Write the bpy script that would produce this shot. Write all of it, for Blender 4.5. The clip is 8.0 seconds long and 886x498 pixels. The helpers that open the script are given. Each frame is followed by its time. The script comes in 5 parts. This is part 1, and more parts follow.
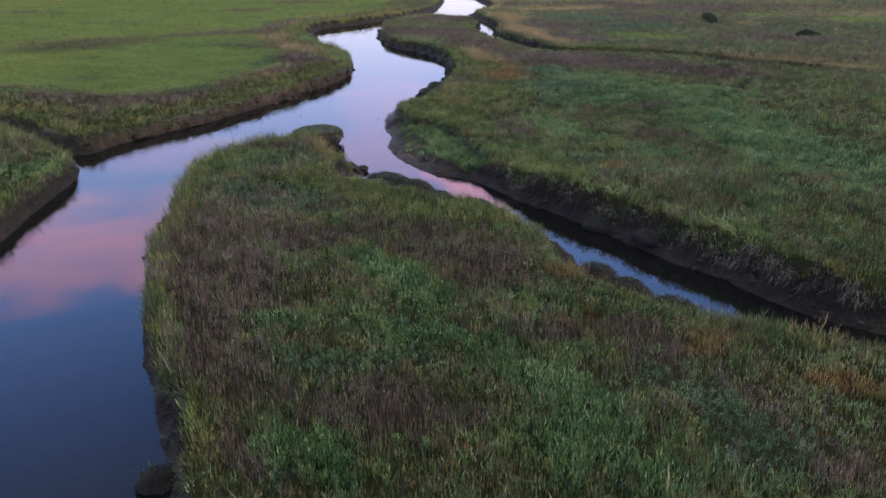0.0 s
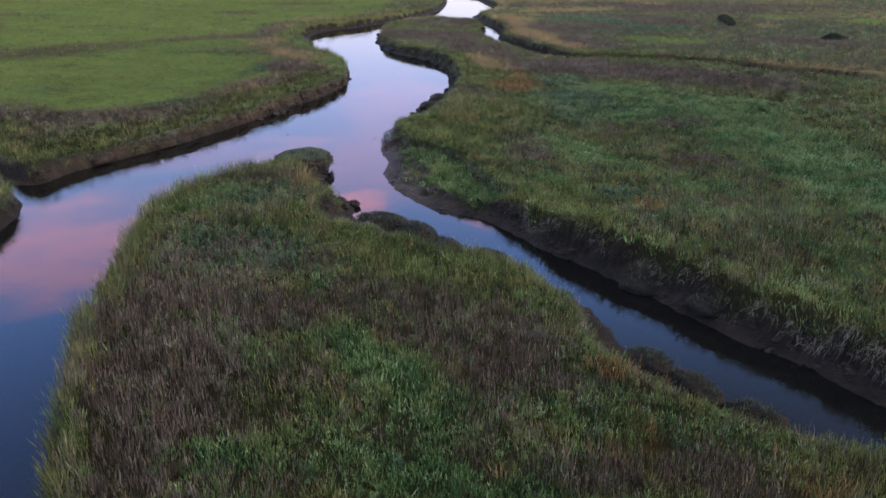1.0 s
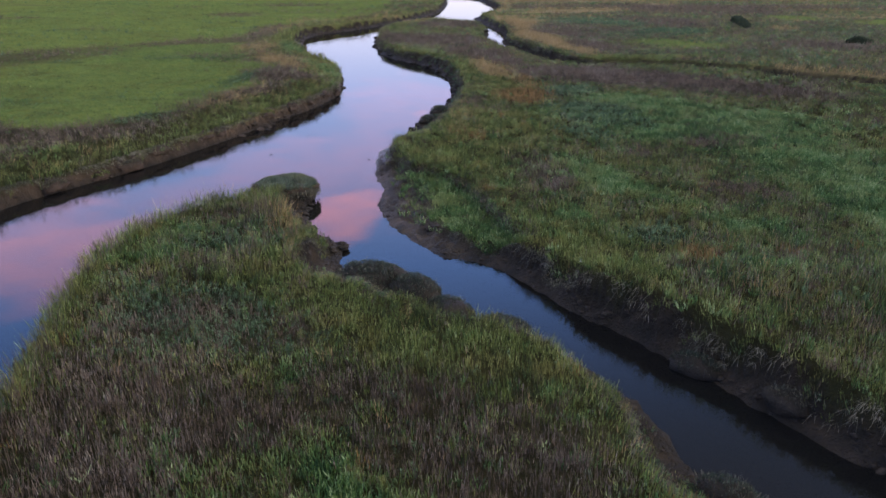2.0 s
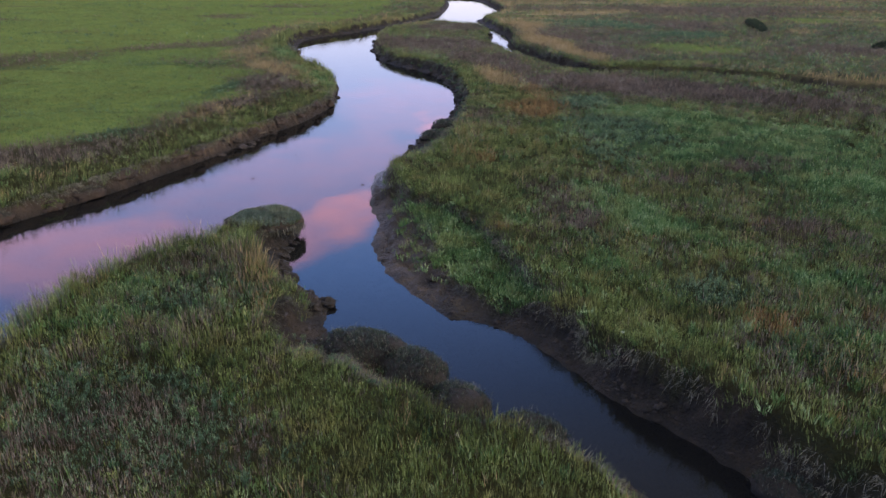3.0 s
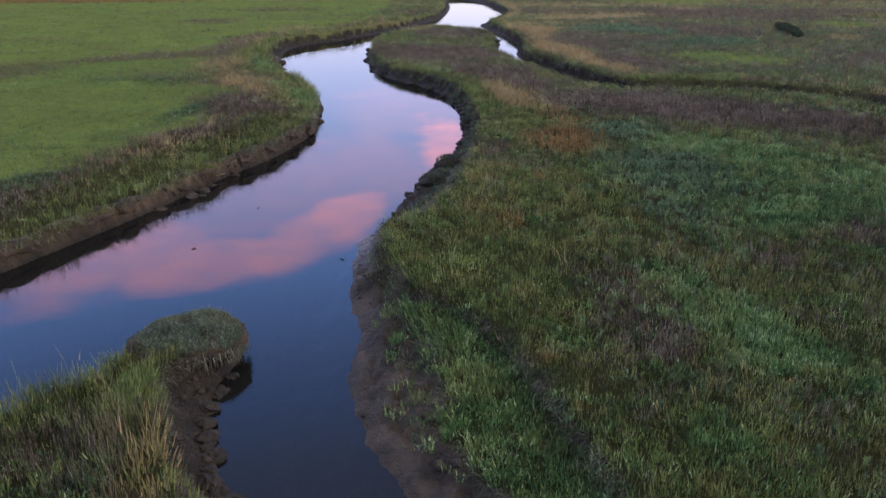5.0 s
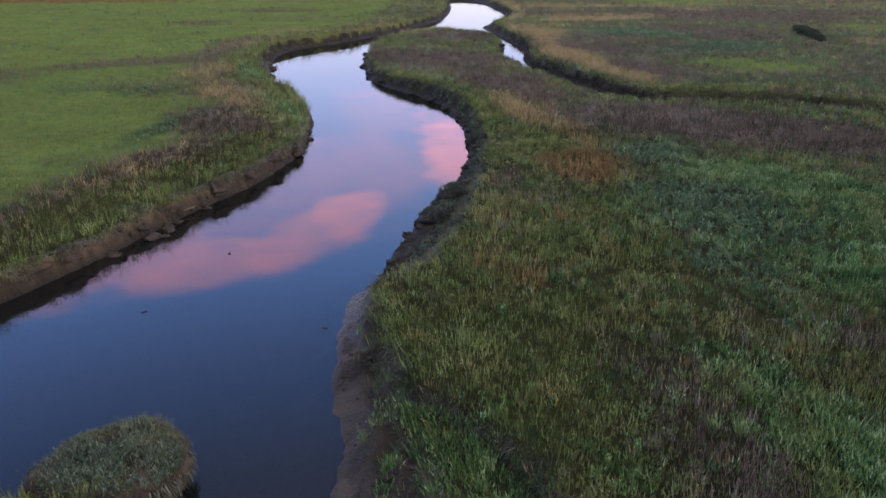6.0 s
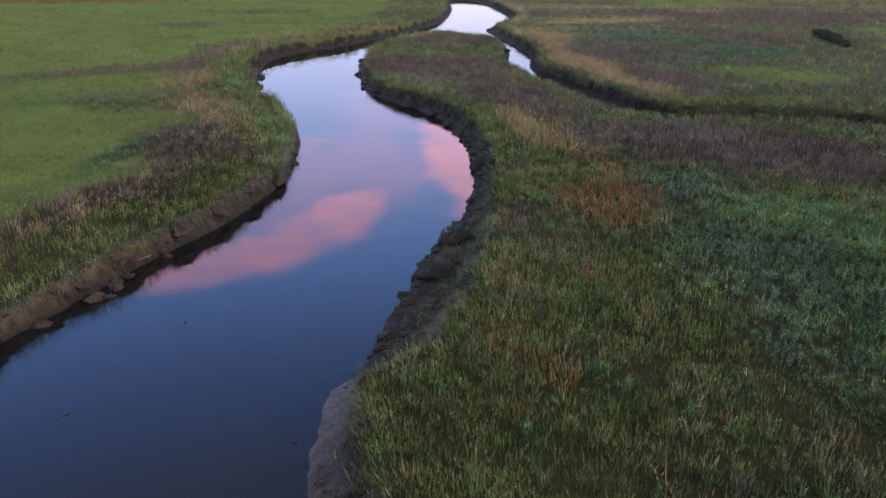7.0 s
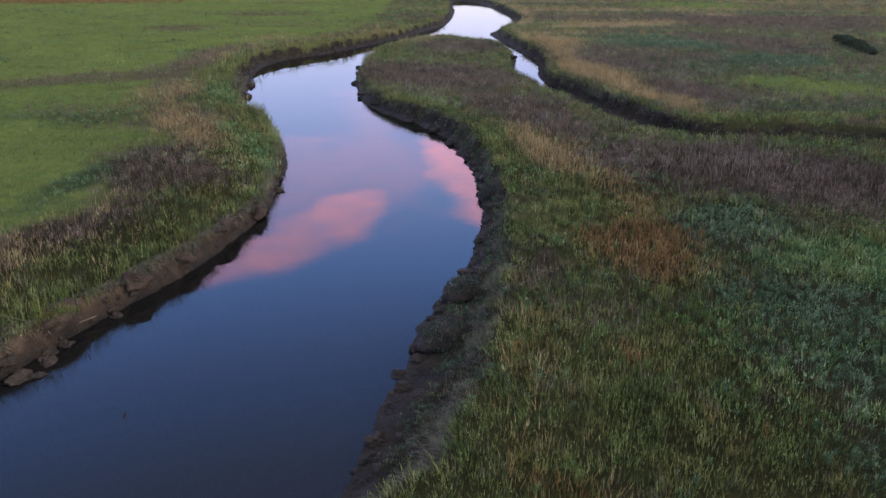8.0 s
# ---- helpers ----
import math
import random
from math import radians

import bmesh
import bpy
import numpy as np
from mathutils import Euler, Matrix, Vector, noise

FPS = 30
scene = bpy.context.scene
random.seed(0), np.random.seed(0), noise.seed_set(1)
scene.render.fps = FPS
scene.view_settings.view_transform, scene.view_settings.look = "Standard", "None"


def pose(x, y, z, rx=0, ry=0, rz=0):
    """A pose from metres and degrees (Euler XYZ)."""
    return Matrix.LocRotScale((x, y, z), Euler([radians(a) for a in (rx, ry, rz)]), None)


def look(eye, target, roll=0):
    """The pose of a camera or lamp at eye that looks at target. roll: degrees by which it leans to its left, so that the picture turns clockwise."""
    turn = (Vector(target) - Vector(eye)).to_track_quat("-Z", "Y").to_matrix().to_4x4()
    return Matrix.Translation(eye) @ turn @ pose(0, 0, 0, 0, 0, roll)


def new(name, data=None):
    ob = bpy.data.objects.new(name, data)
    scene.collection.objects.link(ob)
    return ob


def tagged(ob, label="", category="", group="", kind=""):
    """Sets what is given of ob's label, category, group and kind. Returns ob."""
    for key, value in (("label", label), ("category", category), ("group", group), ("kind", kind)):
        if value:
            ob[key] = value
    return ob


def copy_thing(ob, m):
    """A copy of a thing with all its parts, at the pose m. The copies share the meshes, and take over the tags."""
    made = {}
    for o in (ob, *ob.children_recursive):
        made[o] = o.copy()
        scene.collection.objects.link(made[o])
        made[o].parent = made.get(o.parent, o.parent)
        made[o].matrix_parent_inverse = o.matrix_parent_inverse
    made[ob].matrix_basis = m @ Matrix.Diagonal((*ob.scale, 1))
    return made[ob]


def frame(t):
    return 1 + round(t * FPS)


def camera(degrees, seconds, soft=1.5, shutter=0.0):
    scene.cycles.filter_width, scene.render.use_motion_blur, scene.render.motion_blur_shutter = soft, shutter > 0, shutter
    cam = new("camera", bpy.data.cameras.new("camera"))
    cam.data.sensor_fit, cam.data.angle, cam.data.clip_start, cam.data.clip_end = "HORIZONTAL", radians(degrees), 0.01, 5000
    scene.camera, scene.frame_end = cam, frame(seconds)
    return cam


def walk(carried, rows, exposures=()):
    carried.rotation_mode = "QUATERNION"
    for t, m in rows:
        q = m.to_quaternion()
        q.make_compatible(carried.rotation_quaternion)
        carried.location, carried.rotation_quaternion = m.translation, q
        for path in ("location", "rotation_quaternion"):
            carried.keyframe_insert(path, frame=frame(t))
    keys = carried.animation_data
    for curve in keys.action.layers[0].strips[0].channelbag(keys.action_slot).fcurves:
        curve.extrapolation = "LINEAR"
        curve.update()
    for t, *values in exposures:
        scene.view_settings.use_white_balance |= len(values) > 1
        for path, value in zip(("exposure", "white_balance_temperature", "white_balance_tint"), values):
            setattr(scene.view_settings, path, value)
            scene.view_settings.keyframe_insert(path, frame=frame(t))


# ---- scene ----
cam = camera(60.0, 8.0, soft=1.6)
PATH = [
    (0, (0.807, -0.687, 10.499), (0.774, 1.313, 9.732), 0.2),
    (0.5, (0.719, 2.504, 10.474), (0.682, 4.503, 9.707), 0.1),
    (1, (0.607, 5.551, 10.439), (0.567, 7.550, 9.672), 0.1),
    (1.5, (0.486, 8.402, 10.373), (0.446, 10.401, 9.606), 0.0),
    (3, (0.036, 16.387, 10.161), (-0.004, 18.386, 9.396), 0.1),
    (3.5, (-0.071, 18.931, 10.058), (-0.112, 20.931, 9.294), -0.0),
    (4, (-0.204, 21.488, 9.943), (-0.245, 23.487, 9.180), -0.1),
    (4.5, (-0.341, 24.076, 9.811), (-0.381, 26.076, 9.050), -0.1),
    (6, (-0.755, 31.974, 9.844), (-0.794, 33.974, 9.079), -0.0),
    (6.5, (-0.876, 34.699, 9.899), (-0.912, 36.699, 9.132), 0.0),
    (7, (-0.975, 37.349, 9.930), (-1.013, 39.349, 9.162), 0.1),
    (7.5, (-1.085, 39.778, 9.942), (-1.124, 41.777, 9.175), 0.2),
    (8, (-1.185, 42.140, 9.952), (-1.225, 44.139, 9.185), 0.3),
]
walk(cam, [(t, look(eye, aim, roll)) for t, eye, aim, roll in PATH])

# ---------------------------------------------------------------- world and light
SUN_ELEVATION, SUN_TURN = 25.0, 105.0

world = bpy.data.worlds.new("dusk_sky")
scene.world = world
world.use_nodes = True
nt = world.node_tree
nt.nodes.clear()


def node(tree, kind):
    return tree.nodes.new(kind)


def ramp(tree, source, stops, mode="LINEAR"):
    n = tree.nodes.new("ShaderNodeValToRGB")
    n.color_ramp.interpolation = mode
    el = n.color_ramp.elements
    while len(el) < len(stops):
        el.new(0.5)
    for e, (p, c) in zip(el, stops):
        e.position, e.color = p, (*c, 1)
    tree.links.new(source, n.inputs[0])
    return n.outputs[0]


def mixed(tree, fac, a, b, blend="MIX"):
    n = tree.nodes.new("ShaderNodeMix")
    n.data_type, n.blend_type = "RGBA", blend
    for sock, value in ((n.inputs[0], fac), (n.inputs[6], a), (n.inputs[7], b)):
        if isinstance(value, bpy.types.NodeSocket):
            tree.links.new(value, sock)
        elif isinstance(value, (int, float)):
            sock.default_value = value
        else:
            sock.default_value = (*value, 1)
    return n.outputs[2]


def calc(tree, op, a, b=0.0, c=0.0, clamp=False):
    n = tree.nodes.new("ShaderNodeMath")
    n.operation, n.use_clamp = op, clamp
    for sock, value in zip(n.inputs, (a, b, c)):
        if isinstance(value, bpy.types.NodeSocket):
            tree.links.new(value, sock)
        else:
            sock.default_value = value
    return n.outputs[0]


def build_sky():
    co = node(nt, "ShaderNodeTexCoord").outputs["Generated"]
    sep = node(nt, "ShaderNodeSeparateXYZ")
    nt.links.new(co, sep.inputs[0])
    x, y, z = sep.outputs
    nishita = node(nt, "ShaderNodeTexSky")
    nishita.sky_type, nishita.sun_disc = "NISHITA", False
    nishita.sun_elevation, nishita.sun_rotation = radians(SUN_ELEVATION), radians(SUN_TURN)
    blue = mixed(nt, 1.0, nishita.outputs[0], (0.10, 0.10, 0.10), "MULTIPLY")
    # clear evening air: pale lavender at the horizon, blue above, milky high cloud overhead
    air = ramp(nt, z, [(0.0, (1.20, 1.05, 1.12)), (0.057, (1.16, 1.10, 1.36)), (0.165, (0.90, 1.06, 1.85)), (0.285, (0.67, 1.00, 2.05)),
                       (0.38, (0.46, 0.90, 2.20)), (0.51, (0.34, 0.64, 1.62)), (0.6, (0.36, 0.52, 1.08)), (0.7, (0.50, 0.58, 0.86)), (0.8, (1.0, 0.96, 0.90)), (1.0, (1.02, 0.97, 0.88))])
    base = mixed(nt, 0.78, blue, air)
    # pink clouds in three banks, by azimuth (x over y) and height
    flat = node(nt, "ShaderNodeCombineXYZ")
    nt.links.new(calc(nt, "DIVIDE", x, calc(nt, "MAXIMUM", z, 0.05)), flat.inputs[0])
    nt.links.new(calc(nt, "DIVIDE", y, calc(nt, "MAXIMUM", z, 0.05)), flat.inputs[1])
    puff = node(nt, "ShaderNodeTexNoise")
    nt.links.new(flat.outputs[0], puff.inputs["Vector"])
    puff.inputs["Scale"].default_value, puff.inputs["Detail"].default_value = 2.6, 5.0
    wob = calc(nt, "MULTIPLY", calc(nt, "SUBTRACT", puff.outputs[0], 0.5), 1.0)
    total = None
    az = calc(nt, "ARCTAN2", x, y)
    el = calc(nt, "ARCSINE", z)
    for a0, e0, ra, re, slope, full in CLOUDS:
        da = calc(nt, "SUBTRACT", az, radians(a0))
        de = calc(nt, "SUBTRACT", calc(nt, "SUBTRACT", el, radians(e0)), calc(nt, "MULTIPLY", da, slope))
        qa = calc(nt, "POWER", calc(nt, "ABSOLUTE", calc(nt, "DIVIDE", da, radians(ra))), 2.0)
        qe = calc(nt, "POWER", calc(nt, "ABSOLUTE", calc(nt, "DIVIDE", de, radians(re))), 2.0)
        bump = calc(nt, "SUBTRACT", 1.0, calc(nt, "ADD", calc(nt, "ADD", qa, qe), calc(nt, "MULTIPLY", wob, -2.8)))
        soft = node(nt, "ShaderNodeMapRange")
        soft.interpolation_type = "SMOOTHSTEP"
        nt.links.new(bump, soft.inputs[0])
        soft.inputs[1].default_value, soft.inputs[2].default_value = -0.5, 0.8
        puffed = calc(nt, "MULTIPLY", soft.outputs[0], full)
        total = puffed if total is None else calc(nt, "MAXIMUM", total, puffed)
    shred = node(nt, "ShaderNodeTexNoise")
    nt.links.new(flat.outputs[0], shred.inputs["Vector"])
    shred.inputs["Scale"].default_value, shred.inputs["Detail"].default_value = 5.5, 6.0
    total = calc(nt, "MULTIPLY", total, calc(nt, "ADD", 0.35, calc(nt, "MULTIPLY", shred.outputs[0], 1.25)), clamp=True)
    # higher up the sky is duller towards the right, where thin grey cloud lies
    level = calc(nt, "SQRT", calc(nt, "MAXIMUM", calc(nt, "SUBTRACT", 1.0, calc(nt, "MULTIPLY", z, z)), 0.0001))
    dull = [(calc(nt, "DIVIDE", x, level), -0.25, 0.45), (z, 0.36, 0.54), (z, 0.86, 0.62)]
    veil = None
    for source, lo, hi in dull:
        m = node(nt, "ShaderNodeMapRange")
        m.interpolation_type = "SMOOTHSTEP"
        nt.links.new(source, m.inputs[0])
        m.inputs[1].default_value, m.inputs[2].default_value = lo, hi
        if lo > hi:
            m.inputs[1].default_value, m.inputs[2].default_value, m.inputs[3].default_value, m.inputs[4].default_value = hi, lo, 1.0, 0.0
        veil = m.outputs[0] if veil is None else calc(nt, "MULTIPLY", veil, m.outputs[0])
    base = mixed(nt, veil, base, mixed(nt, 1.0, base, (0.60, 0.48, 0.36), "MULTIPLY"))
    sky = mixed(nt, total, base, (2.75, 1.22, 1.50))
    bg = node(nt, "ShaderNodeBackground")
    nt.links.new(sky, bg.inputs[0])
    bg.inputs[1].default_value = 1.67
    out = node(nt, "ShaderNodeOutputWorld")
    nt.links.new(bg.outputs[0], out.inputs[0])


# azimuth, elevation, half widths (degrees), slope and density of the lit cloud banks
CLOUDS = [(-18.5, 20.9, 8.5, 1.8, -0.05, 0.52), (-12.5, 20.0, 5.5, 2.0, -0.28, 0.55), (-9.0, 18.6, 3.9, 2.1, -0.34, 0.58), (0.6, 15.1, 3.9, 3.4, 0.50, 0.62), (-30, 19.2, 11, 3.2, 0.0, 0.46), (-13, 16.6, 17, 3.8, -0.15, 0.20),
          (-2.5, 11.0, 6.5, 2.4, 0.1, 0.12), (-22, 13.0, 9, 1.6, 0.1, 0.12), (14, 15, 9, 3.0, 0.1, 0.45)]
build_sky()

sun = new("sun", bpy.data.lights.new("sun", "SUN"))
sun.data.energy, sun.data.angle, sun.data.color = 2.9, radians(14), (1.0, 0.90, 0.72)
sun.matrix_world = look((50, -14, 24), (0, 0, 0))

# ---------------------------------------------------------------- plan of the banks
# each bank: points of its water line (x, y) and how far the bank takes to rise to the marsh
LEFT_BANK = [(-2.89, 222.46, 1), (-2.31, 194.36, 1), (-2.7, 173.28, 1), (-3.95, 160.4, 1), (-7.43, 147.52, 1), (-10.32, 138.16, 1), (-15.24, 125.98, 1),
             (-18.23, 121.06, 1), (-19.68, 115.33, 1), (-18.81, 107.72, 1.2), (-17.65, 102.1, 1), (-16.69, 97.18, 1), (-15.14, 93.67, 1),
             (-13.41, 90.15, 0.34), (-11.77, 85.94, 0.34), (-10.42, 81.96, 0.34), (-9.74, 78.91, 0.34), (-9.45, 75.52, 0.34), (-9.07, 72.59, 0.34),
             (-9.45, 68.96, 0.34), (-10.22, 65.33, 0.42), (-11.38, 62.41, 0.42), (-12.25, 59.48, 0.42), (-13.12, 56.67, 0.42), (-14.47, 52.92, 0.34),
             (-15.9, 49.3, 0.34), (-17.6, 46.15, 0.34), (-19.15, 43.1, 0.34)]
GULLY = [(-19.87, 40.86, 0.7), (-22.67, 42.85, 0.6), (-28.94, 48.24, 0.6), (-42.44, 55.03, 0.6), (-42.73, 54.33, 0.6), (-29.32, 47.42, 0.6), (-23.15, 41.56, 0.6), (-19.48, 38.64, 0.7)]
BLOCK_BANK = [(-18.23, 36.3, 0.36), (-17.75, 33.13, 0.36), (-17.36, 29.86, 0.36), (-16.88, 26.81, 0.36), (-16.4, 19.9, 0.36), (-15.92, 9.37, 0.38), (-15.43, -46.83, 0.38)]
SPIT_WEST = [(-3.86, -46.83, 0.6), (-3.67, 3.51, 0.6), (-4.44, 9.83, 0.7), (-5.21, 12.64, 0.38), (-5.88, 14.17, 0.7), (-6.66, 15.69, 0.36), (-8.3, 19.2, 0.36),
             (-9.26, 22.01, 0.36), (-10.03, 24.35, 0.36), (-10.32, 26.93, 0.36), (-11, 29.62, 0.36), (-11.67, 32.2, 0.36), (-11.77, 34.66, 0.36),
             (-11.29, 37.7, 0.36), (-10.42, 40.04, 0.36), (-9.36, 42.38, 0.36), (-8.68, 44.49, 0.36), (-7.91, 46.01, 0.36)]
SPIT_EAST = [(-7.04, 46.13, 0.5), (-6.27, 45.19, 0.5), (-6.2, 43.91, 1.0), (-6.3, 42.38, 1.35), (-5.79, 40.51, 1.0), (-5.02, 38.87, 1.0), (-3.95, 38.05, 1.0),
             (-3.86, 36.76, 1.2), (-3.47, 35.83, 2.4), (-2.7, 35.71, 2.9), (-1.45, 35.01, 2.9), (-0.58, 33.72, 2.4), (0.39, 32.67, 2.0), (0.77, 31.5, 1.4), (1.74, 31.26, 1.2),
             (2.8, 30.32, 1.2), (3.95, 29.04, 1.2), (4.82, 26.93, 1.1), (5.4, 24.94, 1.7), (6.17, 23.88, 2.1), (7.04, 22.6, 2.1), (8.39, 21.07, 1.8),
             (9.94, 19.9, 1), (12.15, 18.62, 1), (17.36, 16.39, 1), (30.87, 11.71, 1), (86.81, 0, 1)]
RIGHT_BANK = [(86.81, 2.93, 0.85), (30.87, 14.4, 0.85), (17.36, 18.97, 0.85), (13.31, 20.14, 0.85), (11.57, 21.78, 0.85), (9.95, 24.15, 0.8), (8.52, 25.98, 0.8), (7.3, 27.95, 0.8),
              (5.55, 30.62, 0.8), (4.12, 32.45, 0.8), (3.09, 34.07, 0.85), (2.31, 35.48, 0.95), (1.35, 36.41, 1.1), (0.19, 37, 1.2), (-0.68, 37.82, 1.3), (-1.54, 39.22, 1.5),
              (-2.41, 41.1, 2.1), (-2.99, 42.85, 2.4), (-3.18, 45.08, 2.1), (-3.67, 47.77, 1.8), (-3.95, 50.7, 1.25), (-4.05, 53.16, 1.1), (-3.47, 54.21, 1.7),
              (-2.99, 56.79, 2.2), (-2.41, 60.18, 2.4), (-1.93, 62.99, 2.3)]
RIGHT_BEND = [(-1.16, 65.1, 1.9), (-0.68, 67.32, 1.3), (-0.19, 71.42, 1.1), (-0.19, 74.35, 1), (-0.48, 79.03, 1), (-1.16, 82.31, 1), (-1.74, 85.35, 1),
              (-3.47, 89.45, 1), (-5.79, 92.61, 1), (-7.72, 96.36, 1), (-9.07, 101.86, 1), (-10.03, 108.42, 1), (-10.42, 113.57, 1), (-10.22, 119.42, 1), (-8.78, 129.03, 1), (-5.98, 137.57, 1),
              (-1.93, 139.33, 1), (2.2, 133, 0.8), (3.9, 127.5, 0.6), (4.5, 122, 0.5), (4.1, 117, 0.5)]
CREEK_NEAR = [(3.7, 111.5, 0.5), (4.5, 105, 0.5), (5.4, 100.3, 0.5), (6.5, 95.8, 0.5), (7.6, 91.4, 0.5), (8.6, 87.4, 0.5), (10.4, 84.6, 0.5), (13.2, 83.4, 0.5), (17.2, 83.6, 0.5), (20.6, 82.6, 0.5), (24.8, 79.4, 0.5), (28.4, 75.4, 0.5), (38.4, 69.4, 0.6), (60, 60, 0.6), (144.7, 40, 0.6)]
CREEK_FAR = [(144.7, 42.4, 1.1), (60, 62.6, 1.1), (39.4, 71.8, 1.0), (29.6, 77.8, 0.9), (26, 82, 0.9), (21.6, 85.2, 0.8), (17.6, 86.2, 0.7), (13.6, 86.4, 0.6), (11.6, 88.6, 0.6), (10.2, 92.4, 0.8), (8.8, 96.8, 0.8), (7.4, 101.8, 0.8), (6.0, 107.6, 0.7), (5.9, 112.3, 0.8), (6.5, 120, 1.0),
             (5.9, 126, 1.2), (4.2, 138, 1.2), (2.9, 149, 1.5), (6.08, 160.4, 1.5), (7.33, 170.94, 1.5), (6.17, 194.36, 1.5), (3.47, 214.26, 2), (0.96, 222.46, 2)]


def curved(points, cuts=6):
    p = np.array(points, float)
    n = len(p)
    a, b, c, d = p[np.arange(n) - 1], p, p[(np.arange(n) + 1) % n], p[(np.arange(n) + 2) % n]
    out = []
    for k in range(cuts):
        t = k / cuts
        out.append(0.5 * (2 * b + (c - a) * t + (2 * a - 5 * b + 4 * c - d) * t * t + (3 * b - a - 3 * c + d) * t ** 3))
    return np.stack(out, 1).reshape(-1, p.shape[1])


RING = curved(LEFT_BANK + GULLY + BLOCK_BANK + SPIT_WEST + SPIT_EAST + RIGHT_BANK + RIGHT_BEND + CREEK_NEAR + CREEK_FAR, 5)


def lattice(ix, iy, seed):
    h = (ix.astype(np.int64) * 374761393 + iy.astype(np.int64) * 668265263 + seed * 1442695041) & 0xFFFFFFFF
    h = ((h ^ (h >> 13)) * 1274126177) & 0xFFFFFFFF
    return ((h ^ (h >> 16)) & 0xFFFF) / 65535.0


def grain(x, y, size, seed, octaves=1):
    """Smooth noise, -1 to 1, with features of that size in metres."""
    total, amp, norm = 0.0, 1.0, 0.0
    for o in range(octaves):
        u, v = x / size + 1000.3, y / size + 1000.7
        iu, iv = np.floor(u), np.floor(v)
        fu, fv = u - iu, v - iv
        fu, fv = fu * fu * (3 - 2 * fu), fv * fv * (3 - 2 * fv)
        s = seed + o * 17
        total = total + amp * ((lattice(iu, iv, s) * (1 - fu) + lattice(iu + 1, iv, s) * fu) * (1 - fv)
                               + (lattice(iu, iv + 1, s) * (1 - fu) + lattice(iu + 1, iv + 1, s) * fu) * fv)
        norm, amp, size = norm + amp, amp * 0.5, size * 0.5
    return 2 * total / norm - 1


def step(a, b, v):
    t = np.clip((v - a) / (b - a), 0, 1)
    return t * t * (3 - 2 * t)


def shore(x, y):
    """Distance from the water line (positive on land) and the bank's width there."""
    x, y = np.asarray(x, float), np.asarray(y, float)
    a, b = RING, np.roll(RING, -1, 0)
    dist, wide = np.empty_like(x), np.empty_like(x)
    wet = np.zeros(len(x), bool)
    for i in range(0, len(x), 4000):
        px, py = x[i:i + 4000, None], y[i:i + 4000, None]
        ab = b - a
        t = np.clip(((px - a[:, 0]) * ab[:, 0] + (py - a[:, 1]) * ab[:, 1]) / (ab[:, 0] ** 2 + ab[:, 1] ** 2 + 1e-9), 0, 1)
        d = (a[:, 0] + t * ab[:, 0] - px) ** 2 + (a[:, 1] + t * ab[:, 1] - py) ** 2
        k = d.argmin(1)
        r = np.arange(len(k))
        dist[i:i + 4000] = np.sqrt(d[r, k])
        wide[i:i + 4000] = a[k, 2] + t[r, k] * (b[k, 2] - a[k, 2])
        crossing = (a[:, 1] > py) != (b[:, 1] > py)
        xs = a[:, 0] + (py - a[:, 1]) / (np.where(np.abs(ab[:, 1]) < 1e-9, 1e-9, ab[:, 1])) * ab[:, 0]
        wet[i:i + 4000] = (crossing & (px < xs)).sum(1) % 2 == 1
    return np.where(wet, -dist, dist), wide


def shore_of(x, y):
    """The same, far cheaper away from the channels."""
    d, w = np.full(len(x), 60.0), np.ones(len(x))
    near = (x > -52) & (x < 160) & (y > -50) & (y < 235)
    d[near], w[near] = shore(x[near], y[near])
    return d, w


# the small scarp behind a low terrace of herbs on the river's inner bend: y and x along its foot
SCARP_Y, SCARP_X = (36.8, 38.3, 40.8, 44.1, 45.7, 46.8, 50.0), (3.0, 2.25, 1.63, 0.65, -0.5, -1.7, -2.9)


def terrace(x, y):
    """One on the low terrace, falling to nothing across the scarp."""
    return step(0.32, -0.05, x - np.interp(y, SCARP_Y, SCARP_X) + 0.12 * grain(x, y, 0.9, 19, 2)) * step(36.4, 37.4, y) * step(48.4, 46.6, y) * step(-5, -4.5, x)


def cut_bank(x, y):
    """One along the steep outer banks of the river."""
    return step(-7.4, -8.8, x + 0.041 * (y - 70) * step(38, 46, y)) * step(14, 20, y) * step(96, 90, y)


